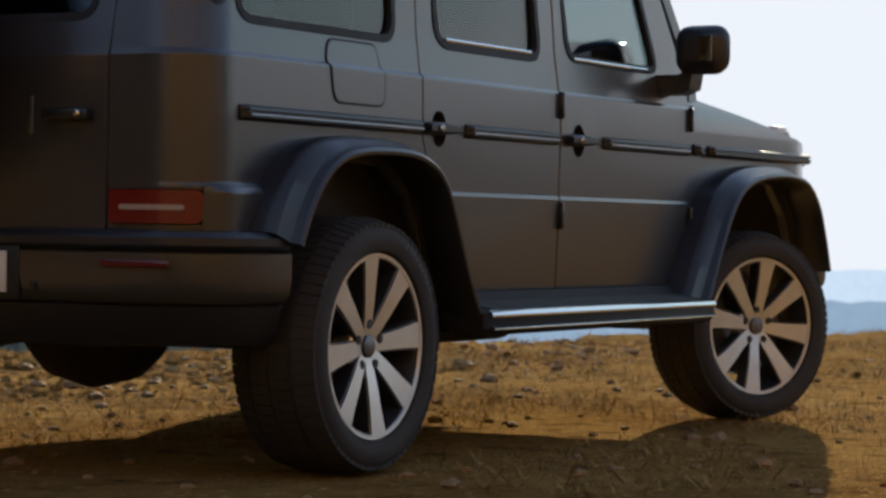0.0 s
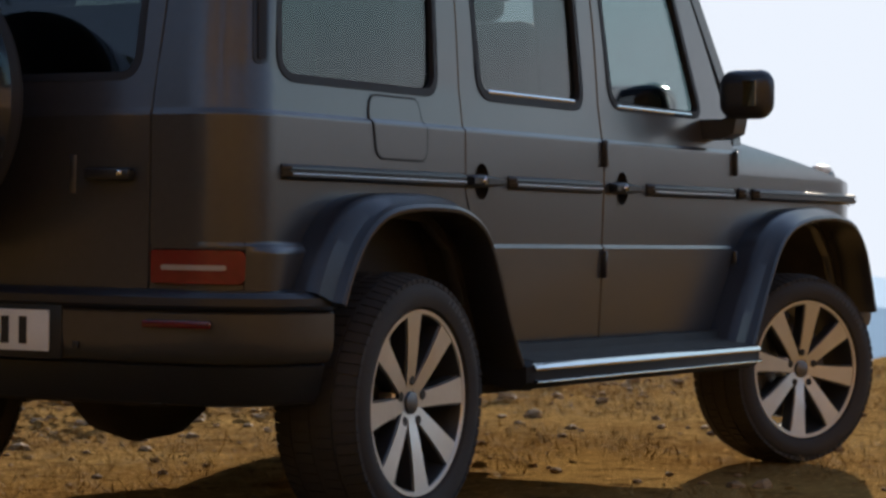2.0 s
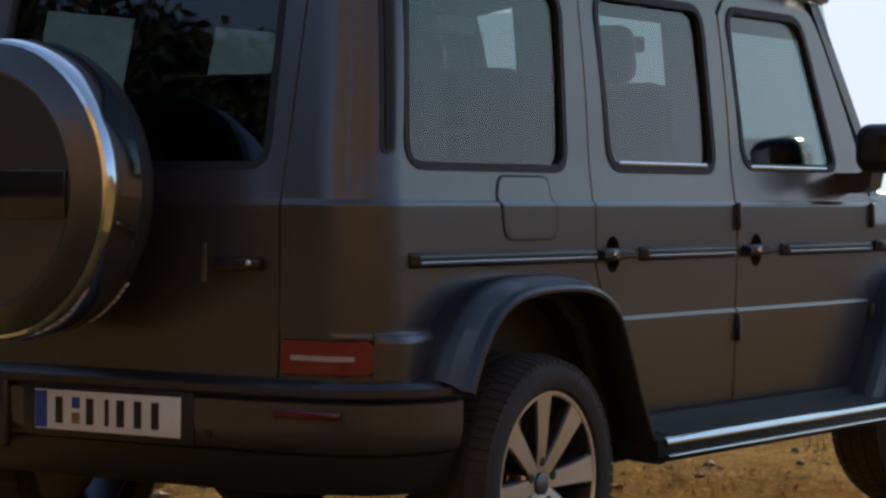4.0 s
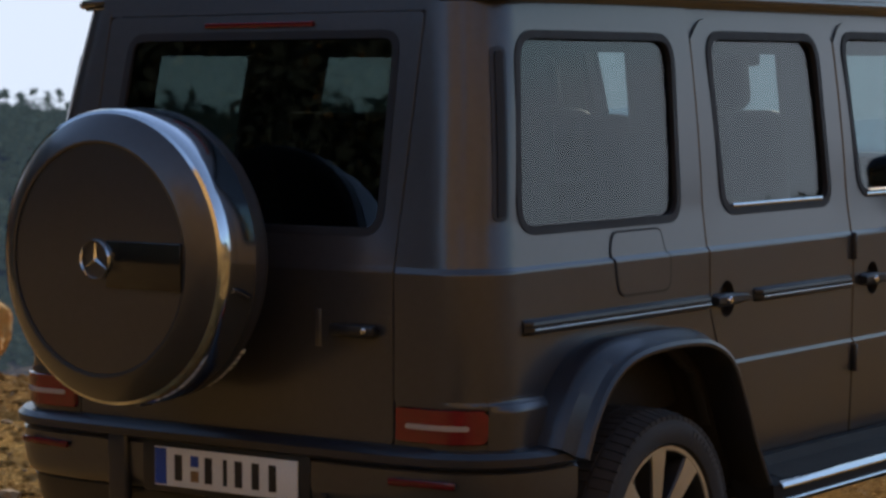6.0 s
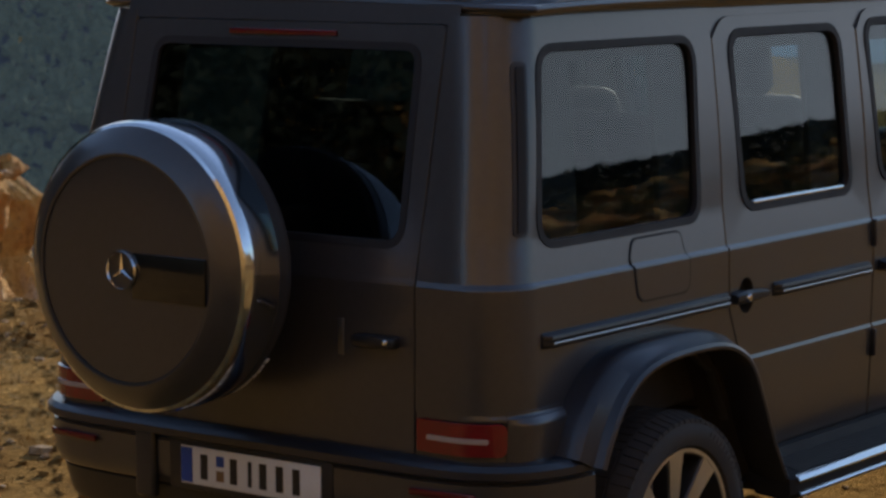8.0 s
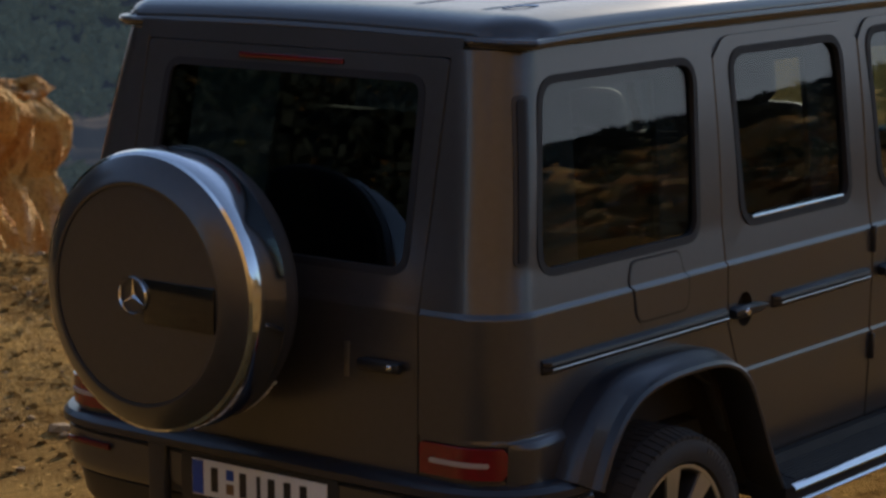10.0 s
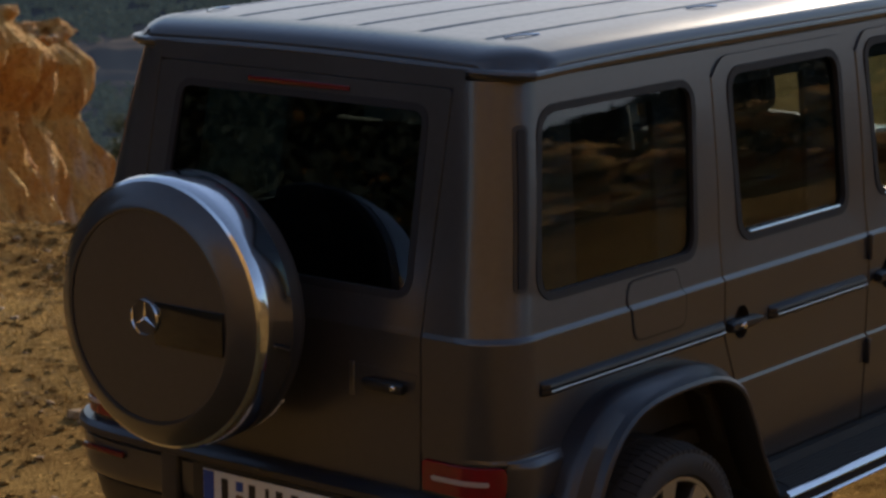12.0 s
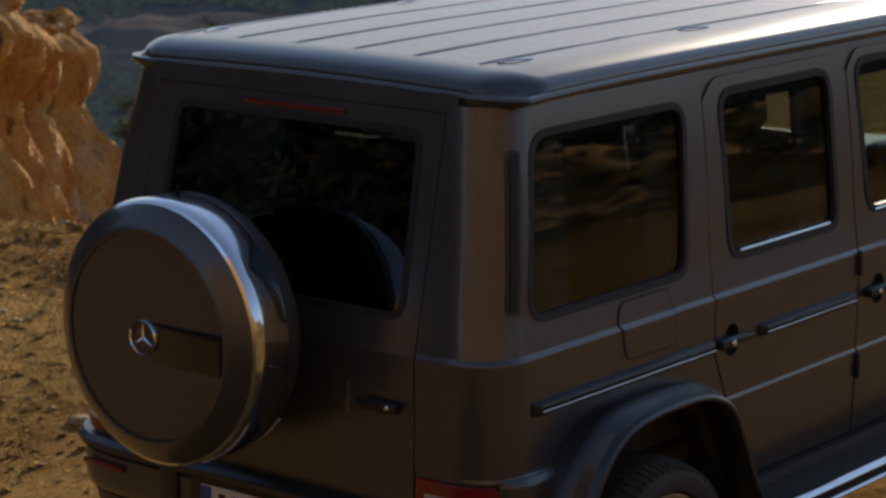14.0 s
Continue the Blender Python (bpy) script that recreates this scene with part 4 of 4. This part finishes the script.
for k in range(8):
    a = radians(-62 + 3.2 * k)
    b = rbox((0.014, 0.022, 0.003), (0, 0, 0), 0)
    bmesh.ops.rotate(b, cent=(0, 0, 0), matrix=Euler((0, -a + math.pi / 2, 0)).to_matrix(), verts=b.verts)
    bmesh.ops.translate(b, vec=(0.3875 * math.cos(a), -0.035 if k % 3 else -0.038, 0.3875 * math.sin(a)), verts=b.verts)
    part("lettering_bar", b, plate_white, spare)
part("spare_bracket", rbox((0.16, 0.34, 0.34), (-0.78, SPY, SPZ), 0.03), under_dark, car)
part("cover_catch", rbox((0.05, 0.08, 0.012), (-0.99, 0.09, 0.768), 0.004), steel, car)


# wheels
def wheel(side, turn=0.0, at=(0, 0, 0), roll=90):
    """A wheel whose outer face looks to -y; side 1 right, -1 left."""
    rim = part("wheel", revolve([(0.241, -0.115), (0.255, -0.118), (0.259, -0.108), (0.250, -0.09), (0.241, 0.10), (0.230, 0.10), (0.231, -0.07)], 72), rim_dark, car, "alloy wheel with eight machined spokes")
    rim.location, rim.rotation_euler = at, (0, 0, radians(turn if side > 0 else 180 + turn))
    part("rim_edge", revolve([(0.242, -0.113), (0.245, -0.1195), (0.256, -0.1205), (0.258, -0.112)], 96), brushed, rim)
    prof = [(0.255, -0.105), (0.265, -0.128), (0.288, -0.137), (0.313, -0.134), (0.333, -0.124), (0.345, -0.105), (0.3525, -0.07), (0.354, 0.0), (0.3525, 0.07), (0.345, 0.105), (0.313, 0.134), (0.265, 0.128), (0.255, 0.105)]
    ty = part("tyre", revolve(prof, 120), tyre_rubber, rim, "black road tyre")
    # shoulder blocks with grooves between them
    vb, fb = [], []
    for k in range(72):
        for s0, (ya, yb) in ((0, (-0.128, -0.070)), (0.5, (-0.060, -0.008)), (0.0, (0.008, 0.060)), (0.5, (0.070, 0.128))):
            a0, a1 = (k + s0 + 0.08) / 72 * 2 * math.pi, (k + s0 + 0.92) / 72 * 2 * math.pi
            i = len(vb)
            for a in (a0, a1):
                for yy, rr in ((ya, 0.337 if ya < -0.1 else 0.3535), (yb, 0.337 if yb > 0.1 else 0.3535)):
                    for ex in (-0.008, 0.0035):
                        r = rr + ex
                        vb.append((r * math.cos(a), yy, r * math.sin(a)))
            for f in ((0, 1, 3, 2), (4, 6, 7, 5), (1, 5, 7, 3), (0, 2, 6, 4), (0, 4, 5, 1), (2, 3, 7, 6)):
                fb.append(tuple(i + q for q in f))
    tagged(part("tread", (vb, fb), tyre_rubber, ty, smooth=0), kind="stuff")
    for k in range(9):
        a = radians(64 - 4.2 * k)
        b = rbox((0.010, 0.002, 0.017), (0, 0, 0), 0)
        bmesh.ops.rotate(b, cent=(0, 0, 0), matrix=Euler((0, -a + math.pi / 2, 0)).to_matrix(), verts=b.verts)
        bmesh.ops.translate(b, vec=(0.306 * math.cos(a), -0.1362, 0.306 * math.sin(a)), verts=b.verts)
        part("lettering_bar", b, rim_dark, ty)
    for k in range(8):
        a = radians(roll + 45 * k)
        rows = []
        for r, w2, y in ((0.034, 0.0150, -0.094), (0.055, 0.0205, -0.0965), (0.085, 0.0225, -0.101), (0.13, 0.0255, -0.107), (0.19, 0.0305, -0.113), (0.232, 0.036, -0.117), (0.245, 0.038, -0.118)):
            c = Vector((r * math.cos(a), 0, r * math.sin(a)))
            sd = Vector((-math.sin(a), 0, math.cos(a)))
            rows.append([c + sd * w2 * f + Vector((0, y + o, 0)) for f, o in ((-1, 0.0), (1, 0.0), (0.86, 0.035), (-0.86, 0.035))])
        part("spoke", skin(rows, close_u=True, cap=True), brushed, rim, smooth=30)
        wide = [[Vector((row[0].x * 1, row[0].y + 0.006, row[0].z)) + (row[0] - row[1]) * 0.10, Vector((row[1].x, row[1].y + 0.006, row[1].z)) + (row[1] - row[0]) * 0.10,
                 row[2] + Vector((0, 0.02, 0)) + (row[2] - row[3]) * 0.12, row[3] + Vector((0, 0.02, 0)) + (row[3] - row[2]) * 0.12] for row in rows]
        part("spoke_flank", skin(wide, close_u=True, cap=True), rim_dark, rim, smooth=30)
    hub = part("hub", revolve([(0.0005, -0.090), (0.04, -0.090), (0.076, -0.0885), (0.083, -0.082), (0.086, -0.04), (0.0005, -0.04)], 48), brushed, rim, smooth=12)
    part("centre_cap", revolve([(0.0005, -0.1015), (0.026, -0.1012), (0.030, -0.0995), (0.031, -0.09), (0.0005, -0.09)], 32), steel, rim, "plain round centre cap")
    for k in range(5):
        a = radians(90 + 72 * k)
        m = revolve([(0.0005, -0.0995), (0.0125, -0.0995), (0.0140, -0.098), (0.0140, -0.080), (0.0005, -0.080)], 14)
        part("bolt_hole", ([(x + 0.062 * math.cos(a), y, z + 0.062 * math.sin(a)) for x, y, z in m[0]], m[1]), plate_black, rim)
    part("brake_disc", revolve([(0.06, -0.02), (0.185, -0.02), (0.187, -0.012), (0.187, 0.012), (0.06, 0.012)], 60), steel, rim)
    part("brake_caliper", rbox((0.10, 0.07, 0.17), (-0.16 if side > 0 else 0.16, -0.015, 0.06), 0.02, 2), rim_dark, rim)
    return rim


slope = math.tan(radians(0.45))
for side in (1, -1):
    wheel(side, 0, (0, -0.832 * side, 0.362), 96)
    wheel(side, -25, (2.915, -0.835 * side, 0.362 - 2.89 * slope), 82)

# mirrors
for s in (-1, 1):
    bm = rbox((0.125, 0.20, 0.172), (0, 0, 0), 0.055, 5)
    for v in bm.verts:
        if v.co.x > 0:
            v.co.y *= 0.80
            v.co.z *= 0.82
    bmesh.ops.translate(bm, vec=(2.165, s * 0.993, 1.325), verts=bm.verts)
    mr = part("door_mirror", bm, flare_paint, car, "black door mirror housing")
    part("mirror_glass", rbox((0.004, 0.120, 0.090), (2.106, s * 0.993, 1.326), 0.0015, 1, (0, 0, s * 14)), dark_mirror, mr)
    part("mirror_foot", skin([[(2.15 + dx, s * y, z + dz) for dx, dz in ((0, -0.035), (0.10, -0.035), (0.10, 0.035), (0, 0.035))] for y, z in ((0.80, 1.205), (0.90, 1.205), (0.945, 1.225), (0.955, 1.28))], close_u=True, cap=True), flare_paint, mr)

# underside and axles
part("floor_pan", rbox((3.7, 1.45, 0.12), (1.40, 0, 0.50), 0.02), under_dark, car)
part("chassis_rail", rbox((4.1, 0.09, 0.13), (1.40, -0.45, 0.43), 0.02), under_dark, car)
part("chassis_rail", rbox((4.1, 0.09, 0.13), (1.40, 0.45, 0.43), 0.02), under_dark, car)
part("rear_axle", tube([(0, -0.72, 0.387), (0, -0.2, 0.387), (0, 0.2, 0.387), (0, 0.72, 0.387)], 0.05, 14), under_dark, car)
m = revolve([(0.001, -0.22), (0.08, -0.21), (0.14, -0.13), (0.168, 0), (0.14, 0.13), (0.08, 0.21), (0.001, 0.22)], 24)
part("differential", ([(x, y, z + 0.375) for x, y, z in m[0]], m[1]), under_dark, car)
part("front_axle", tube([(2.89, -0.72, 0.36), (2.89, 0.72, 0.36)], 0.05, 14), under_dark, car)
part("silencer", rbox((0.75, 0.30, 0.16), (0.9, -0.60, 0.415), 0.06, 3), under_dark, car)
part("rear_valance", rbox((0.06, 1.2, 0.20), (-0.66, 0, 0.47), 0.02), under_dark, car)
part("trailing_arm", tube([(0.05, -0.48, 0.33), (0.9, -0.42, 0.42)], 0.035, 10), under_dark, car)
part("trailing_arm", tube([(0.05, 0.48, 0.33), (0.9, 0.42, 0.42)], 0.035, 10), under_dark, car)

# cabin
part("cabin_floor", rbox((3.0, 1.5, 0.06), (0.95, 0, 0.62), 0.01), cabin_trim, car)
part("boot_side", rbox((1.0, 0.05, 0.5), (-0.05, -0.72, 0.92), 0.02), cabin_trim, car)
part("boot_side", rbox((1.0, 0.05, 0.5), (-0.05, 0.72, 0.92), 0.02), cabin_trim, car)


def seat(x, y, wide):
    sb = part("seat", rbox((0.52, wide, 0.16), (x, y, 0.92), 0.05, 3), seat_leather, car, "black leather seat")
    part("seat_backrest", rbox((0.15, wide, 0.66), (x - 0.26, y, 1.20), 0.06, 3, (0, -14, 0)), seat_leather, sb)
    return sb


for y in (-0.37, 0.37):
    s = seat(1.62, y, 0.50)
    part("headrest", rbox((0.11, 0.27, 0.19), (1.25, y, 1.615), 0.045, 3, (0, -10, 0)), seat_leather, s)
s = seat(0.62, 0, 1.34)
for y in (-0.42, 0.0, 0.42):
    part("headrest", rbox((0.10, 0.26, 0.17 if y else 0.12), (0.26, y, 1.415 if y else 1.40), 0.04, 3, (0, -10, 0)), seat_leather, s)
# lined pillars and a header rail inside the windows
for x0, x1 in ((-0.56, -0.235), (0.19, 0.575), (1.08, 1.45)):
    both("pillar_trim", panel(rounded([(x0 - 0.03, 1.14), (x1 - 0.03, 1.14), (x1 + 0.02, 1.75), (x0 + 0.02, 1.75)], 0.03, 3), [], hull, 0.02, (), (1.25, 1.35, 1.45, 1.55, 1.65), 0.045), cabin_trim, CARS)
both("header_trim", panel([(-0.45, 1.70), (2.05, 1.70), (2.05, 1.80), (-0.45, 1.80)], [], hull, 0.03, (), (1.75,), 0.045), cabin_trim, CARS)
part("dashboard_hood", rbox((0.20, 0.30, 0.16), (2.17, -0.55, 1.285), 0.065, 4), gloss_black, car)
part("dashboard", rbox((0.40, 1.45, 0.30), (2.33, 0, 1.10), 0.06, 3), cabin_trim, car)
sw = [(2.03 + 0.06 * math.sin(a), 0.37 + 0.19 * math.cos(a), 1.14 + 0.18 * math.sin(a)) for a in np.arange(0, 2 * math.pi + 0.01, math.pi / 20)]
part("steering_wheel", tube(sw, 0.017, 8), seat_leather, car)
part("inner_mirror", rbox((0.03, 0.22, 0.06), (2.05, 0.0, 1.70), 0.012, 2), black_plastic, car)


# ---- woods, shrubs, stones, straw ----
rng = random.Random(7)


def conifer(vb, fb, x, y, z, h, seg=7):
    w = h * rng.uniform(0.16, 0.42)
    turn = rng.uniform(0, 6)
    for k in range(4):
        z0, r0 = z + h * (0.10 + 0.22 * k), w * (1 - 0.22 * k) * rng.uniform(0.85, 1.15)
        i = len(vb)
        for s in range(seg):
            a = turn + k + 2 * math.pi * s / seg
            q = r0 * rng.uniform(0.6, 1.25)
            vb.append((x + q * math.cos(a), y + q * math.sin(a), z0 + h * rng.uniform(-0.05, 0.05)))
        vb.append((x + rng.uniform(-.03, .03) * h, y + rng.uniform(-.03, .03) * h, z0 + h * 0.36))
        fb += [(i + s, i + (s + 1) % seg, i + seg) for s in range(seg)]


def leafy(vb, fb, x, y, z, h, count, leaf):
    """An uneven crown of small leaf clumps."""
    lobes = [(rng.uniform(-.3, .3) * h, rng.uniform(-.3, .3) * h, h * rng.uniform(0.35, 0.85), h * rng.uniform(0.16, 0.32)) for _ in range(9)]
    for _ in range(count):
        lx, ly, lz, lr = rng.choice(lobes)
        d = Vector((rng.gauss(0, 1), rng.gauss(0, 1), rng.gauss(0, 1))).normalized() * lr * rng.uniform(0.5, 1.1)
        c = Vector((x + lx, y + ly, z + lz)) + d
        a, b = Vector((rng.uniform(-1, 1), rng.uniform(-1, 1), rng.uniform(-1, 1))) * leaf, Vector((rng.uniform(-1, 1), rng.uniform(-1, 1), rng.uniform(-1, 1))) * leaf
        i = len(vb)
        vb += [tuple(c - a), tuple(c + b), tuple(c + a), tuple(c - b)]
        fb.append((i, i + 1, i + 2, i + 3))


vb, fb = [], []
for k in range(7500):
    a, r = radians(rng.uniform(32, 60)), rng.uniform(470, 790)
    x, y = 1 + r * math.cos(a), r * math.sin(a)
    if k % 5 == 0:
        conifer(vb, fb, x, y, height(x, y) - 0.3, rng.uniform(3, 6.5))
    else:
        leafy(vb, fb, x, y, height(x, y) - 0.3, rng.uniform(2.5, 5.0), 14, 1.15)
# the tall trees on the ridge, bare-stemmed below, open above
for k in range(150):
    a, r = radians(32 + 28 * k / 150 + rng.uniform(-0.25, 0.25)), rng.uniform(745, 775)
    x, y = 1 + r * math.cos(a), r * math.sin(a)
    h, z = rng.uniform(6, 12.5), height(x, y) - 0.6
    i = len(vb)
    vb += [(x - 0.2, y, z), (x + 0.2, y, z), (x + 0.06, y, z + h * 0.9), (x - 0.06, y, z + h * 0.9)]
    fb.append((i, i + 1, i + 2, i + 3))
    slim = rng.uniform(0.14, 0.24)
    for _ in range(9):
        t = rng.uniform(0.30, 0.95)
        reach = h * slim * (1.15 - 0.75 * t)
        q = rng.uniform(0, 6.3)
        cx, cy, cz = x + reach * 0.6 * math.cos(q), y + reach * 0.6 * math.sin(q), z + h * t
        for _ in range(30):
            c = Vector((cx + rng.gauss(0, 0.55) * reach, cy + rng.gauss(0, 0.55) * reach, cz + rng.gauss(0, 0.30) * reach))
            u, w = (Vector((rng.uniform(-1, 1), rng.uniform(-1, 1), rng.uniform(-1, 1))) * 0.38 for _ in range(2))
            i = len(vb)
            vb += [tuple(c - u), tuple(c + w), tuple(c + u), tuple(c - w)]
            fb.append((i, i + 1, i + 2, i + 3))
tagged(part("forest", (vb, fb), far_wood, smooth=0), "mixed woods on the far hillside, haze painted as a glow", "forest", kind="stuff")

vb, fb = [], []
for _ in range(5000):
    a, r = radians(rng.uniform(40, 56)), 50 + 420 * math.sqrt(rng.random())
    x, y = 1 + r * math.cos(a), r * math.sin(a)
    if noise.noise((x * 0.03, y * 0.012, 6)) > -0.25:
        leafy(vb, fb, x, y, height(x, y) - 0.3, rng.uniform(0.7, 2.2) * (0.6 + r / 400), 16, 0.4 * (0.6 + r / 400))
tagged(part("valley_scrub", (vb, fb), far_wood, smooth=0), "dark scrub on the valley floor, haze painted as a glow", "scrub", kind="stuff")

vb, fb = [], []
for _ in range(6200):
    a, r = radians(rng.uniform(-180, -12) if rng.random() < 0.45 else rng.uniform(-62, -12)), 82 + 200 * math.sqrt(rng.random())
    x, y = 1 + r * math.cos(a), r * math.sin(a)
    leafy(vb, fb, x, y, height(x, y) - 0.2, rng.uniform(1.6, 3.3), 66, 0.08 + 0.0011 * r)
tagged(part("hillside_wood", (vb, fb), leaf_dark, smooth=0), "low dark wood on the hillside beside the track", "forest", kind="stuff")

vb, fb = [], []
for k in range(4600):
    a, r = (radians(rng.uniform(100, 176)), 24 + 130 * rng.random() ** 1.3) if k % 3 else (radians(rng.uniform(66, 112)), rng.uniform(70, 175))
    x, y = 1 + r * math.cos(a), r * math.sin(a)
    leafy(vb, fb, x, y, height(x, y) - 0.5, rng.uniform(2.2, 3.6) + 0.03 * r, 105, 0.10 + 0.0018 * r)
tagged(part("slope_wood", (vb, fb), leaf_dark, smooth=0), "dense dark trees on the slope behind", "forest", kind="stuff")

for k in range(26):
    a, r = radians(rng.uniform(42, 53)), rng.uniform(90, 420)
    x, y = 1 + r * math.cos(a), r * math.sin(a)
    z = height(x, y)
    h = rng.uniform(2.0, 4.2) * (0.7 + r / 400)
    t = new("shrub")
    t.location = (x, y, z - 0.1)
    tagged(t, "rounded green shrub on the valley slope", "shrub", "valley shrubs")
    vb, fb = [], []
    leafy(vb, fb, 0, 0, 0, h, 900, h * 0.035)
    part("crown", (vb, fb), leaf_green, t, smooth=0)
    part("trunk", tube([(0, 0, -0.2), (0.02 * h, 0, 0.3 * h), (0, 0.03 * h, 0.65 * h)], [0.04 * h, 0.03 * h, 0.012 * h], 7), bark, t)

# loose stones and clods
vb, fb = [], []
ico = bmesh.new()
bmesh.ops.create_icosphere(ico, subdivisions=1, radius=1)
ico_v, ico_f = [v.co.copy() for v in ico.verts], [[v.index for v in f.verts] for f in ico.faces]
ico.free()


def pebble(x, y, s):
    z = height(x, y)
    turn = Euler((rng.uniform(0, 6), rng.uniform(0, 6), rng.uniform(0, 6))).to_matrix()
    i = len(vb)
    for v in ico_v:
        p = turn @ (v * s * rng.uniform(0.7, 1.2))
        vb.append((x + p.x * 1.2, y + p.y, z + p.z * 0.6 + s * 0.15))
    fb.extend([tuple(i + q for q in f) for f in ico_f])


for _ in range(4600):
    x, y = rng.uniform(-3.5, 10), rng.uniform(1.2, 9.0) if rng.random() < 0.85 else rng.uniform(-3.2, 1.2)
    if beyond(x, y) < 1.5:
        pebble(x, y, min(0.055, 0.004 + rng.expovariate(1 / 0.009)))
tagged(part("loose_stones", (vb, fb), stone_mat, smooth=0), "loose pale stones and clods on the ground", "stones", kind="stuff")
vb, fb = [], []
for _ in range(1300):
    x, y = rng.uniform(-3.5, 9.5), rng.uniform(1.2, 7.0) if rng.random() < 0.7 else rng.uniform(-3.2, 1.2)
    if beyond(x, y) < 1.5:
        pebble(x, y, min(0.028, 0.005 + rng.expovariate(1 / 0.006)))
tagged(part("soil_clods", (vb, fb), earth, smooth=0), "small brown clods of soil", "soil", kind="stuff")

vb, fb = [], []
for _ in range(6500):
    x, y = rng.uniform(-1.5, 5.5), rng.uniform(1.6, 6.6)
    if beyond(x, y) < 1.5:
        pebble(x, y, min(0.032, 0.005 + rng.expovariate(1 / 0.006)))
tagged(part("gravel", (vb, fb), earth, smooth=0), "brown gravel and grit beside the car", "gravel", kind="stuff")

# broken rock on top of the face, at its foot and over the bank
vb, fb = [], []


def boulder(p, s):
    turn = Euler((rng.uniform(0, 6), rng.uniform(0, 6), rng.uniform(0, 6))).to_matrix()
    i = len(vb)
    for v in ico_v:
        q = turn @ (v * s * rng.uniform(0.6, 1.25))
        vb.append((p[0] + q.x * 1.3, p[1] + q.y, p[2] + q.z * 0.65 + 0.1 * s))
    fb.extend([tuple(i + q for q in f) for f in ico_f])


for _ in range(900):
    boulder(rng.choice(crows[rng.randint(120, 135)]), min(0.22, 0.03 + rng.expovariate(1 / 0.04)))
for _ in range(2600):
    boulder(rng.choice(brow[rng.randint(3, 36)]), min(0.6, 0.05 + rng.expovariate(1 / 0.10)))
tagged(part("rock_rubble", (vb, fb), rock, smooth=0), "broken ochre rubble on the rock and bank", "rubble", kind="stuff")
vb, fb = [], []
for _ in range(420):
    p = rng.choice(brow[rng.randint(5, 36)])
    leafy(vb, fb, p[0], p[1], p[2] - 0.1, rng.uniform(0.3, 0.8), 90, 0.045)
tagged(part("bank_scrub", (vb, fb), leaf_green, smooth=0), "low dull green scrub on the bank", "scrub", kind="stuff")

# dry straw lying and standing in tufts
vb, fb = [], []
for _ in range(15000):
    cx, cy = rng.uniform(-3.5, 14), rng.uniform(-3.5, 7.0)
    if beyond(cx, cy) > 2 or noise.noise((cx * 0.8, cy * 0.8, 11)) < -0.12:
        continue
    for _ in range(7):
        x, y = cx + rng.gauss(0, 0.05), cy + rng.gauss(0, 0.05)
        z = height(x, y) - 0.004
        a, ln, tilt = rng.uniform(0, 6.3), rng.uniform(0.03, 0.12), rng.uniform(0.1, 0.9)
        d = Vector((math.cos(a), math.sin(a), tilt)).normalized() * ln
        s = Vector((-math.sin(a), math.cos(a), 0)) * rng.uniform(0.0012, 0.0028)
        i = len(vb)
        vb += [(x - s.x, y - s.y, z), (x + s.x, y + s.y, z), (x + d.x, y + d.y, z + d.z)]
        fb.append((i, i + 1, i + 2))
tagged(part("dry_grass", (vb, fb), straw_mat, smooth=0), "short dry straw-coloured grass", "grass", kind="stuff")
